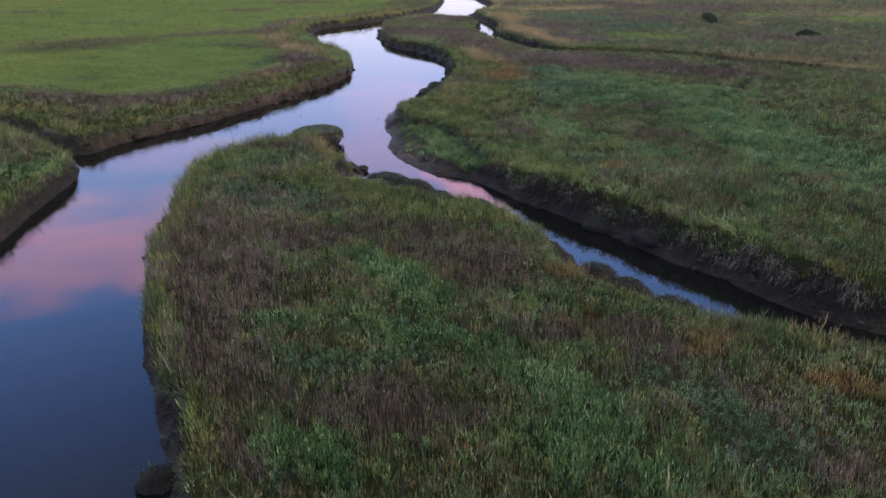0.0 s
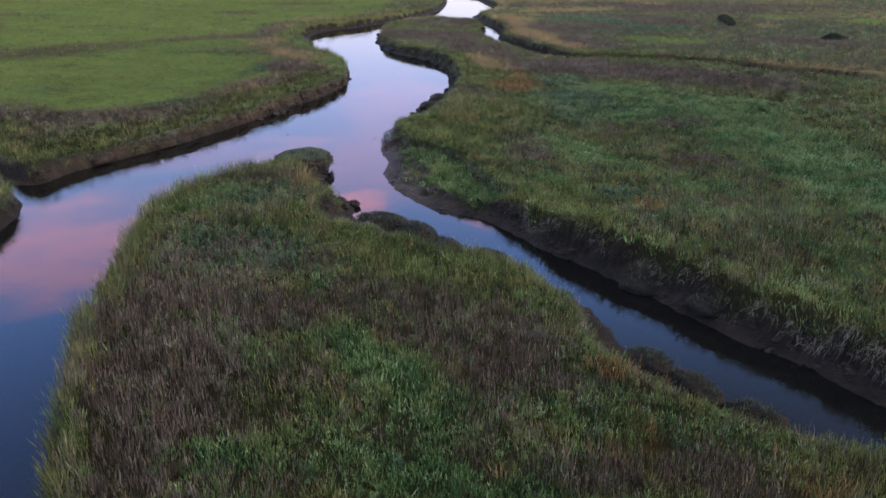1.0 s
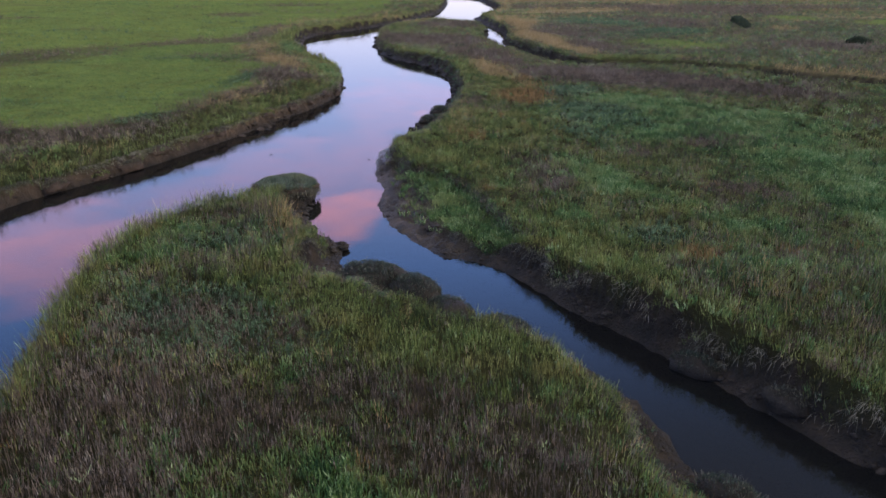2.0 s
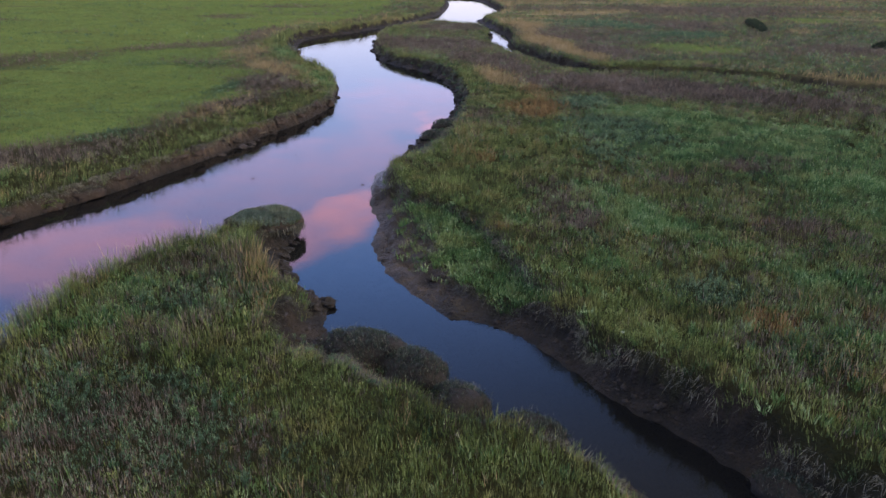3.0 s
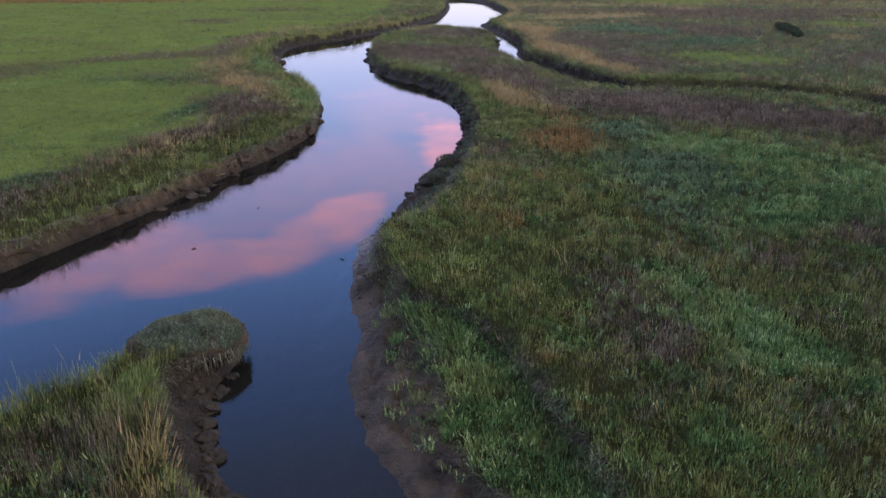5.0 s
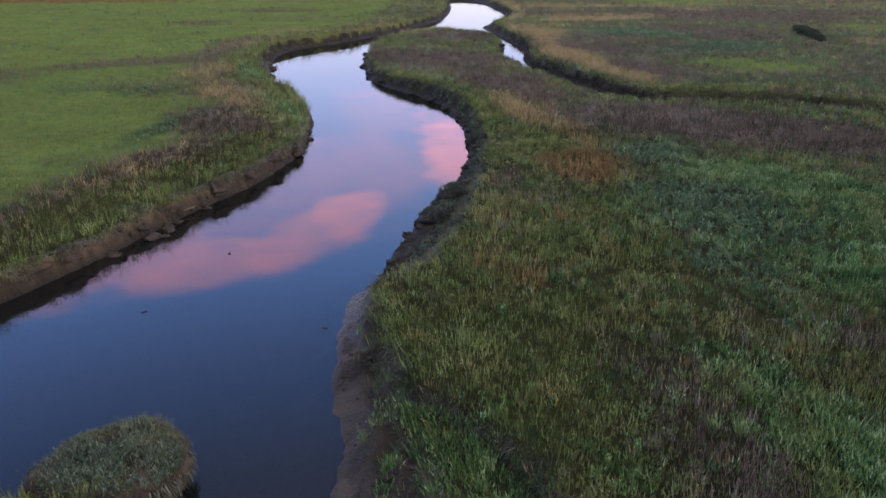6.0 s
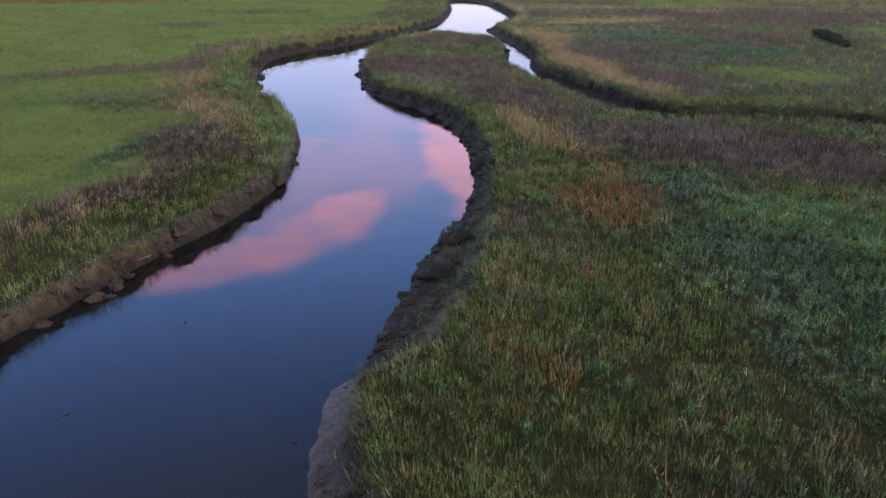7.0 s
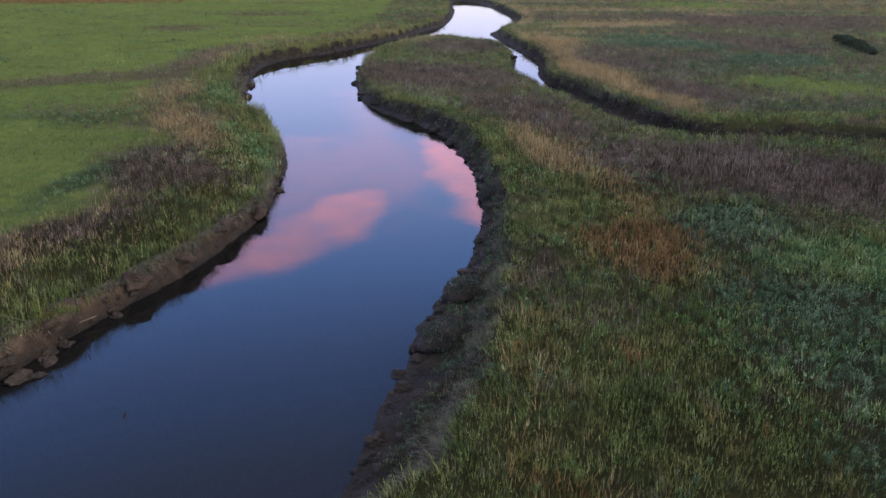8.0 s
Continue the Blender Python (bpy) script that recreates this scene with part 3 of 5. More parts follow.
FAR_STREAKS_PATCHES = [
    ("turf", 66.7, 130.7, 6.6, 5.0, 27, 3.63), ("brown", 40.3, 100.0, 6.1, 3.8, -47, 2.64), ("straw", 33.6, 77.3, 9.0, 1.0, -35, 3.13), ("turf", 54.2, 140.1, 3.5, 5.0, 17, 3.3), ("straw", 44.1, 119.8, 2.4, 1.8, -55, 2.64),
    ("brown", 15.0, 74.9, 7.4, 3.2, -35, 2.97),
]
HORIZON_PATCHES = [("brown", 48.2, 167.4, 67.5, 5.9, 0, 1.6), ("orange", 53.1, 159.2, 38.6, 2.3, 2, 1.2), ("orange", -92, 204, 34, 14, 0, 5.0), ("straw", 43.4, 187.3, 57.9, 3.5, 0, 1.6)]


def growth(x, y, d, w):
    """Share of each kind of plant at a place."""
    share = {k: np.zeros(len(x)) for k in KINDS}
    left, far = step(-7.7, -12.5, x + 0.041 * (y - 70)) * step(35.1, 42.1, y), step(0.0, 4.0, y - 86.4 + 0.78 * np.clip(x - 20, 0, 22) + 0.4 * np.maximum(x - 42, 0)) * step(4.8, 8.7, x)
    meadow = left * step(3.0, 9.5, d + 2.4 * grain(x, y, 3.5, 103, 3))
    share["grass"] += (0.66 + 0.22 * step(-5, -3, x) * step(34, 38, y) * step(72, 66, y) + 0.30 * grain(x, y, 1.6, 31, 2)) * (1 - 0.9 * meadow)
    share["brown"] += (0.46 + 0.42 * grain(x, y, 1.9, 37, 2)) * (1 - 0.95 * meadow)
    share["leafy"] += (0.34 + 0.45 * grain(x, y, 1.5, 41, 2)) * (1 - 0.95 * meadow)
    share["purslane"] += (0.22 + 0.40 * grain(x, y, 1.7, 43, 2)) * (1 - 0.9 * meadow)
    share["orange"] += 0.5 * step(0.3, 0.8, grain(x, y, 1.3, 47, 2)) * (1 - meadow)
    share["turf"] += 2.0 * meadow + 0.55 * far
    # dull and dry bands drawn out across the meadow
    worn = grain(x * 0.35, y, 5.5, 107, 3)
    share["brown"] += meadow * 3.2 * np.maximum(worn - 0.12, 0) * step(60, 95, y)
    share["purslane"] += meadow * 2.4 * np.maximum(grain(x * 0.5, y, 3.4, 109, 3) - 0.15, 0)
    share["grass"] += meadow * 2.0 * np.maximum(grain(x * 0.5, y, 2.4, 113, 3) - 0.1, 0)
    share["purslane"] += far * (0.4 + 0.8 * grain(x * 0.5, y, 6, 115, 2))
    share["brown"] += far * (0.42 + 1.0 * np.maximum(grain(x * 0.4, y, 5, 117, 2), 0))
    fringe = left * np.exp(-((d - 4.6 - 1.0 * grain(x, y, 4, 57, 2)) / 1.9) ** 2)
    share["brown"] += (0.55 + 0.9 * grain(x, y, 5, 63, 2)) * fringe
    share["grass"] += 1.7 * left * np.exp(-((d - 1.3) / 1.5) ** 2)
    share["straw"] += (1.9 + 1.6 * grain(x, y, 3, 59, 2)) * far * step(17, 11, x) * np.exp(-((d - 2.6) / 1.0) ** 2)
    share["straw"] += (0.4 + 0.7 * grain(x, y, 3, 64, 2)) * left * np.exp(-((d - 1.6) / 1.3) ** 2)
    streak = grain(x * 0.12, y, 3.2, 101, 2) * step(122, 140, y)
    share["straw"] += 3.0 * step(0, 10, x) * np.maximum(streak - 0.05, 0)
    share["turf"] += 2.2 * step(0, 10, x) * np.maximum(-streak - 0.12, 0)
    share["straw"] += 0.6 * far * np.exp(-((d - 2.2) / 0.6) ** 2) * step(140.5, 117.1, y)
    share["straw"] += 0.10 * far * (1 + grain(x, y, 9, 53, 2)) + 0.12 * (1 - meadow)
    wx, wy = x + 0.8 * grain(x, y, 2.2, 61, 3), y + 0.8 * grain(x, y, 2.2, 67, 3)
    for kind, cx, cy, rx, ry, turn, weight in SPIT_BROWN_PATCHES + SPIT_MID_PATCHES + NOSE_PATCHES + SPIT_GREEN_PATCHES + SPIT_GRASS_PATCHES + FIELD_BRIGHT_PATCHES + FIELD_RUST_PATCHES + FIELD_BROWN_PATCHES + FIELD_HERBS_PATCHES + FIELD_EDGE_PATCHES + MEADOW_PATCHES + MEADOW_FAR_PATCHES + BANK_STRAW_PATCHES + FAR_RIM_PATCHES + FAR_STREAKS_PATCHES + HORIZON_PATCHES:
        c, s = math.cos(radians(turn)), math.sin(radians(turn))
        u, v = ((wx - cx) * c + (wy - cy) * s) / rx, (-(wx - cx) * s + (wy - cy) * c) / ry
        share[kind] += weight * np.exp(-1.2 * (u * u + v * v) ** 1.5)
    low = terrace(x, y)
    share["leafy"] += 2.6 * low
    share["grass"] += 0.8 * low
    rim = np.exp(-((d - w) / 0.9) ** 2)
    share["grass"] += 0.6 * rim * (1 - low)
    for k in KINDS:
        share[k] = np.maximum(share[k], 0) ** 2.2
    total = sum(share.values()) + 1e-6
    return {k: v / total for k, v in share.items()}


# ---------------------------------------------------------------- ground and water


def flat_mesh(name, verts, faces_flat, per):
    """A mesh from arrays of corners; per: corners of each face."""
    me = bpy.data.meshes.new(name)
    n = len(faces_flat) // per
    me.vertices.add(len(verts))
    me.vertices.foreach_set("co", np.ascontiguousarray(verts, np.float32).ravel())
    me.loops.add(len(faces_flat))
    me.loops.foreach_set("vertex_index", faces_flat.astype(np.int32))
    me.polygons.add(n)
    me.polygons.foreach_set("loop_start", np.arange(0, n * per, per, dtype=np.int32))
    me.update(calc_edges=True)
    return me


def build_ground():
    xx, yy = np.meshgrid(GX, GY)
    x, y = xx.ravel(), yy.ravel()
    d, w = shore_of(x, y)
    z = relief(x, y, d, w)
    nx, ny = len(GX), len(GY)
    i = (np.arange(ny - 1)[:, None] * nx + np.arange(nx - 1)[None, :]).ravel()
    me = flat_mesh("ground", np.stack([x, y, z], 1), np.stack([i, i + 1, i + 1 + nx, i + nx], 1).ravel(), 4)
    me.polygons.foreach_set("use_smooth", np.ones(len(i), bool))
    share = growth(x, y, d, w)
    rgb = sum(share[k][:, None] * np.array(COVER[k]) for k in KINDS)
    # bare peat between tall tufts, painted darker as their shade; short turf hides it
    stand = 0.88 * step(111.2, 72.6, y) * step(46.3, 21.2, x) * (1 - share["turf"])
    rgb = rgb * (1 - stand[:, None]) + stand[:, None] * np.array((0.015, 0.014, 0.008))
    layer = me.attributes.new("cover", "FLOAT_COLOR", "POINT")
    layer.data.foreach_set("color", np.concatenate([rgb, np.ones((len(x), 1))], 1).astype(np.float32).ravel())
    bare = 1 - step(0.75, 1.05, d / w + 0.25 * grain(x, y, 0.8, 71, 2))
    me.attributes.new("mud", "FLOAT", "POINT").data.foreach_set("value", bare.astype(np.float32))
    me.attributes.new("wet", "FLOAT", "POINT").data.foreach_set("value", (step(0.75, 0.1, z) * (0.2 + (0.25 + 0.55 * step(49.0, 50.6, y)) * step(36, 38.5, y) * step(54.5, 53.5, y) * step(-4.9, -4.3, x)) * (1 - step(5, 7, x) * step(80, 84, y))).astype(np.float32))
    cut = step(-8.5, -9.5, x) * step(49, 53, y) * step(66, 62, y) * step(0.28, 0.4, z) * step(-0.1, 0.3, grain(x, y, 2.2, 77, 2) + 0.2)
    cut = np.maximum(cut, 0.46 * step(37, 39, y) * step(54, 52, y) * step(-4.9, -4.3, x) * step(1.0, -1.0, x) * np.clip(0.6 + 0.8 * grain(x, y, 0.7, 79, 2), 0, 1))
    cut = np.maximum(cut, 0.34 * step(-7.7, -9.0, x) * step(40, 43, y) * step(0.04, 0.16, z) * step(90, 84, y))
    me.attributes.new("clay", "FLOAT", "POINT").data.foreach_set("value", cut.astype(np.float32))
    me.materials.append(GROUND)
    return tagged(new("ground", me), "low salt marsh ground with bare brown mud banks", "ground", kind="structure")


ground = build_ground()


def build_water():
    bm = bmesh.new()
    bmesh.ops.create_grid(bm, x_segments=8, y_segments=8, size=0.5)
    for v in bm.verts:
        v.co.x, v.co.y = 50 + v.co.x * 220, 90 + v.co.y * 300
    me = bpy.data.meshes.new("water")
    bm.to_mesh(me)
    bm.free()
    me.materials.append(WATER)
    return tagged(new("water", me), "still tidal river mirroring the blue and pink evening sky", "river", kind="structure")


water = build_water()

# ---------------------------------------------------------------- plants
PLAN = {}


def lay_plan():
    """Distances, heights and shares on the ground's own grid, to read them off anywhere."""
    xx, yy = np.meshgrid(GX, GY)
    x, y = xx.ravel(), yy.ravel()
    d, w = shore_of(x, y)
    PLAN["d"], PLAN["w"] = d.reshape(xx.shape), w.reshape(xx.shape)
    PLAN["z"] = relief(x, y, d, w).reshape(xx.shape)
    gy, gx = np.gradient(PLAN["d"], GY, GX)
    PLAN["gx"], PLAN["gy"] = gx, gy
    for k, v in growth(x, y, d, w).items():
        PLAN[k] = v.reshape(xx.shape)


def read(key, x, y):
    i = np.clip(np.searchsorted(GX, x) - 1, 0, len(GX) - 2)
    j = np.clip(np.searchsorted(GY, y) - 1, 0, len(GY) - 2)
    u, v = (x - GX[i]) / (GX[i + 1] - GX[i]), (y - GY[j]) / (GY[j + 1] - GY[j])
    g = PLAN[key]
    return (g[j, i] * (1 - u) + g[j, i + 1] * u) * (1 - v) + (g[j + 1, i] * (1 - u) + g[j + 1, i + 1] * u) * v


lay_plan()
rng = np.random.default_rng(7)

# stretches of marsh: x, y ranges, tufts to the square metre, size of the tufts
STRETCHES = [(-12.5, 15.4, 6.5, 46.8, 64, 1.05), (-4.8, 21.2, 18.7, 72.6, 44, 1.05), (21.2, 46.3, 23.4, 72.6, 15.8, 1.25), (-34.7, -7.7, 21.1, 98.3, 24, 1.05),
             (-12.5, 25.1, 72.6, 131.1, 20.5, 1.2), (25.1, 59.8, 72.6, 131.1, 6.5, 1.5), (-86.8, -34.7, 46.8, 117.1, 2.4, 1.9), (-77.2, -9.6, 98.3, 175.6, 2.4, 2.0), (-11.6, 106.1, 131.1, 210.7, 2, 2.1), (-144.7, 144.7, 175.6, 281, 0.7, 3.0),
             (-14, 18, -4, 8, 5, 1.8), (-40, 48, -24, 24, 2.4, 2.0), (-70, -34, -24, 47, 1.6, 2.0), (46, 110, -10, 131, 1.4, 2.1)]


def scatter():
    """Places of all tufts, and for each its size."""
    out = []
    done = []
    for x0, x1, y0, y1, dense, size in STRETCHES:
        # feathered edges: each tuft belongs where a wandering copy of its place falls
        soft = 1.2 + 0.8 * size
        n = int((x1 - x0 + 4 * soft) * (y1 - y0 + 4 * soft) * dense)
        x, y = rng.uniform(x0 - 2 * soft, x1 + 2 * soft, n), rng.uniform(y0 - 2 * soft, y1 + 2 * soft, n)
        u, v = x + rng.normal(0, 0.5 * soft, n) + soft * grain(x, y, 4, 121, 2), y + rng.normal(0, 0.5 * soft, n) + soft * grain(x, y, 4, 123, 2)
        keep = (u > x0) & (u < x1) & (v > y0) & (v < y1)
        for a0, a1, b0, b1 in done:
            keep &= ~((u > a0) & (u < a1) & (v > b0) & (v < b1))
        done.append((x0, x1, y0, y1))
        out.append(np.stack([x[keep], y[keep], np.full(keep.sum(), size)], 1))
    return np.concatenate(out)


def low_bank(x, y):
    """Where low grey plants creep down the mud to the water."""
    spit = step(4.6, 4.0, x + 0.8 * (y - 30))
    return step(53.3, 56.2, y) * step(93.7, 82, y) * step(5.8, 2.9, x) * step(-8.7, -6.8, x) + spit * step(28.7, 30.4, y) * step(37.5, 36.1, y) * step(-4.8, -3.5, x)\
        + spit * 0.9 * step(18.7, 21.1, y) * step(30.4, 28.1, y) * step(3.9, 4.8, x) + 0.14 * step(38, 40, y) * step(53, 51, y) * step(-5, -4, x) * step(2, 0, x)


# a narrow trodden hollow winding through the herbs of the field
TRAIL = [(1.9, 52.3), (2.84, 52.7), (4.22, 53.3), (5.45, 53.5), (6.38, 52.95), (6.86, 51.84), (7.6, 50.2)]


def off_trail(x, y):
    best = np.full(len(x), 9.0)
    for (ax, ay), (bx, by) in zip(TRAIL, TRAIL[1:]):
        t = np.clip(((x - ax) * (bx - ax) + (y - ay) * (by - ay)) / ((bx - ax) ** 2 + (by - ay) ** 2), 0, 1)
        best = np.minimum(best, np.hypot(x - ax - t * (bx - ax), y - ay - t * (by - ay)))
    return best


def blades(x, y, z, tall, wide, lean, spread, count, tone, droop=None, over=None):
    """Upright blades, one slim triangle each, in tufts."""
    n = len(x)
    a = rng.uniform(0, 2 * np.pi, (n, count))
    r = spread[:, None] * np.sqrt(rng.uniform(0, 1, (n, count)))
    bx, by = x[:, None] + r * np.cos(a), y[:, None] + r * np.sin(a)
    h = tall[:, None] * rng.uniform(0.55, 1.1, (n, count)) * np.where(rng.uniform(0, 1, (n, count)) < 0.05, 1.3, 1.0)
    out = lean * h * rng.uniform(0.2, 1.3, (n, count))
    f = rng.uniform(0, np.pi, (n, count))
    b = wide[:, None] * rng.uniform(0.7, 1.3, (n, count)) * 0.5
    wind = -0.02 * h
    tx, ty, tz = bx + out * np.cos(a) + wind, by + out * np.sin(a), z[:, None] + h
    if over is not None:
        tx, ty = tx - over[0][:, None] * h, ty - over[1][:, None] * h
    if droop is not None:
        far = rng.uniform(0.04, 0.30, (n, count)) * rng.uniform(0.6, 1.1, (n, 1))
        tx, ty = bx - droop[0][:, None] * far + 0.11 * np.cos(a), by - droop[1][:, None] * far + 0.11 * np.sin(a)
        tz = z[:, None] + rng.uniform(-0.34, 0.12, (n, count))
    zz = np.repeat(z[:, None], count, 1) - 0.03
    if droop is None:
        # side leaves spring from the stems some way up
        up = np.where(rng.uniform(0, 1, (n, count)) < 0.74, rng.uniform(0.12, 0.72, (n, count)), 0.0)
        reach = np.where(up > 0, np.minimum(1.0, up + rng.uniform(0.3, 0.6, (n, count))), 1.0)
        side, turn = np.where(up > 0, 0.07 * h, 0.0), rng.uniform(0, 2 * np.pi, (n, count))
        ex, ey, ez = bx + reach * (tx - bx) + side * np.cos(turn), by + reach * (ty - by) + side * np.sin(turn), zz + reach * h
        zz, bx, by = zz + up * h, bx + up * (tx - bx), by + up * (ty - by)
        tx, ty, tz = ex, ey, ez
    cx, sx = np.cos(f) * b, np.sin(f) * b
    v = np.stack([np.stack([bx - cx, by - sx, zz], -1), np.stack([bx + cx, by + sx, zz], -1), np.stack([tx, ty, tz], -1)], 2)
    pale = np.where(rng.uniform(0, 1, (n, count)) < 0.13, 0.48, 0.0)
    t = tone[:, None] + pale + rng.normal(0, 0.15, (n, count))
    # feet darkened to paint in shade deep in the tuft; tips paler
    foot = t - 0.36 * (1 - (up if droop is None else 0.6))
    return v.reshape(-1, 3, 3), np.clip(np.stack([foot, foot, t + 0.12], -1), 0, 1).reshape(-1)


def leaves(x, y, z, tall, size, spread, count, tone):
    """Pointed leaves set round short stems."""
    n = len(x)
    a = rng.uniform(0, 2 * np.pi, (n, count))
    up = rng.uniform(0.15, 1.0, (n, count))
    r = spread[:, None] * rng.uniform(0.1, 1, (n, count)) * (1.15 - 0.7 * up)
    p = np.stack([x[:, None] + r * np.cos(a), y[:, None] + r * np.sin(a), z[:, None] + tall[:, None] * up], -1)
    tilt = rng.uniform(0.9, 1.55, (n, count))
    b = a + rng.normal(0, 0.5, (n, count))
    long = np.stack([np.cos(b) * np.cos(tilt), np.sin(b) * np.cos(tilt), np.sin(tilt)], -1) * (size[:, None] * rng.uniform(0.7, 1.3, (n, count)))[..., None]
    side = np.stack([-np.sin(b), np.cos(b), rng.uniform(-0.3, 0.3, (n, count))], -1) * (size[:, None] * 0.125)[..., None]
    v = np.stack([p - side, p + side, p + long], 2)
    pale = np.where(rng.uniform(0, 1, (n, count)) < 0.24, 0.48, 0.0)
    # lower leaves toned darker, imitating the shade inside the plant
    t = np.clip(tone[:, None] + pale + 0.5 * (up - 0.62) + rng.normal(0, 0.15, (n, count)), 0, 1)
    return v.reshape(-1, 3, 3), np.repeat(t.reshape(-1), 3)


def stuff(name, label, category, mat, v, tone):
    per = v.shape[1]
    verts = v.reshape(-1, 3)
    me = flat_mesh(name, verts, np.arange(len(verts)), per)
    me.attributes.new("tone", "FLOAT", "POINT").data.foreach_set("value", tone.astype(np.float32))
    me.materials.append(mat)
    return tagged(new(name, me), label, category, kind="stuff")


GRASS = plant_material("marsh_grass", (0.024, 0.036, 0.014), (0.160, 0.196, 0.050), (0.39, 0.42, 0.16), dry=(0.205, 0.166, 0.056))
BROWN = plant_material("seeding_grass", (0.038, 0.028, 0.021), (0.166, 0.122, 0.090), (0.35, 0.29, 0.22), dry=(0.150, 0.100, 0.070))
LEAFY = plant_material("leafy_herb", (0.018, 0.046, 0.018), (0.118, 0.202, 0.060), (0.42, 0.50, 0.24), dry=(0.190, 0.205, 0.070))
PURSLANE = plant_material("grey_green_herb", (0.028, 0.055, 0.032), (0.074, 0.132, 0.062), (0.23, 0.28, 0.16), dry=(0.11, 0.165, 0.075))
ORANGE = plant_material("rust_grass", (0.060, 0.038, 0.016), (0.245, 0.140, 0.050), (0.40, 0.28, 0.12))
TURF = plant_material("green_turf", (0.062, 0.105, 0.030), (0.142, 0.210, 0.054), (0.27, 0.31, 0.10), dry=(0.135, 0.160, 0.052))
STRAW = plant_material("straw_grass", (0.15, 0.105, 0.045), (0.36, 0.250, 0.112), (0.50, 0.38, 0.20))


def plant():
    spots = scatter()
    x, y, size = spots.T
    d, w, z = read("d", x, y), read("w", x, y), read("z", x, y)
    q = d / w + 0.28 * grain(x, y, 0.9, 71, 2)
    low = low_bank(x, y)
    gap = grain(x, y, 0.55, 87, 1) + 0.4 * rng.normal(0, 1, len(x)) > -0.72
    ok = gap & (q > 0.80 - 0.35 * step(-7, -8.5, x) * step(16, 20, y)) | ((q > 0.3) & (rng.uniform(0, 1, len(x)) < low)) & (z > 0.12)
    x, y, z, size, d, w, q, low = (v[ok] for v in (x, y, z, size, d, w, q, low))
    share = np.stack([read(k, x, y) for k in KINDS], 1)
    pick = (np.cumsum(share, 1) / share.sum(1)[:, None] < rng.uniform(0, 1, len(x))[:, None]).sum(1)
    creep = (q < 0.95) & (low > 0.2)
    other = np.where(rng.uniform(0, 1, len(x)) < 0.5, KINDS.index("purslane"), np.where(rng.uniform(0, 1, len(x)) < 0.5, KINDS.index("brown"), KINDS.index("grass")))
    pick = np.where(creep, other, np.clip(pick, 0, len(KINDS) - 1))
    tone = 0.44 + 0.34 * grain(x, y, 1.1, 81, 2) + 0.16 * grain(x, y, 7, 85, 2) + 0.25 * rng.normal(0, 1, len(x))
    grow = 0.85 + 0.25 * grain(x, y, 3.5, 83, 2) + rng.normal(0, 0.10, len(x))
    grow = np.where(creep, 0.55 * grow, grow)
    # the tallest stems stand along the rims of the river
    grow *= 1 + 1.0 * np.exp(-((q - 1.3) / 1.0) ** 2) * step(-6.0, -8.0, x + 0.02 * (y - 60))
    thin = np.where(size < 1.1, 1.0, 1.3)
    # short growth on the spit's tip and along the trail
    grow *= 1 - 0.6 * step(42.8, 44.0, y) * step(-5, -6, x) * step(48, 47, y) * step(-12, -10.5, x)
    grow *= 0.25 + 0.75 * step(0.05, 0.42, off_trail(x, y) + 0.14 * grain(x, y, 0.5, 99, 1))

    lip = 0.24 * np.exp(-((q - 0.9) / 0.22) ** 2)
    lx, ly = lip * read("gx", x, y), lip * read("gy", x, y)

    def of(kind):
        m = pick == KINDS.index(kind)
        return x[m], y[m], z[m], grow[m] * np.minimum(size[m], 1.3), size[m] * thin[m], tone[m], (lx[m], ly[m])

    for kind, tall, wide, lean, spread, count, name, label, category, mat in (
            ("grass", 0.38, 0.017, 0.26, 0.12, 10, "marsh_grass", "yellow-green tall marsh grass on the low banks", "grass", GRASS),
            ("brown", 0.46, 0.015, 0.14, 0.12, 10, "seeding_grass", "dull purple-brown seeding grass drying on the marsh", "grass", BROWN),
            ("orange", 0.50, 0.022, 0.14, 0.11, 9, "rust_grass", "rust-orange autumn tufts of marsh grass", "grass", ORANGE),
            ("turf", 0.19, 0.030, 0.50, 0.14, 6, "green_turf", "short bright green turf of the flat meadow", "turf", TURF),
            ("straw", 0.60, 0.019, 0.34, 0.13, 8, "straw_grass", "tall pale straw-coloured grass along the creek", "grass", STRAW),
            ("leafy", 0.34, 0.026, 0.36, 0.11, 19, "leafy_herb", "bushy bright green leafy marsh herbs in dense patches", "herb", LEAFY)):
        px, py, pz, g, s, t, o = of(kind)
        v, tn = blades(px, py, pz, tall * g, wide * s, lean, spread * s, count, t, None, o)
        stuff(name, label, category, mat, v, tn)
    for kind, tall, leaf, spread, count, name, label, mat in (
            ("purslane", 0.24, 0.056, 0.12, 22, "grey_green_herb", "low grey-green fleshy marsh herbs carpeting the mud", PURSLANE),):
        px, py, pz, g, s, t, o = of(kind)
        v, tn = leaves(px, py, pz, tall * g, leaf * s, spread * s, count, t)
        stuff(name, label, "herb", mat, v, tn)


plant()


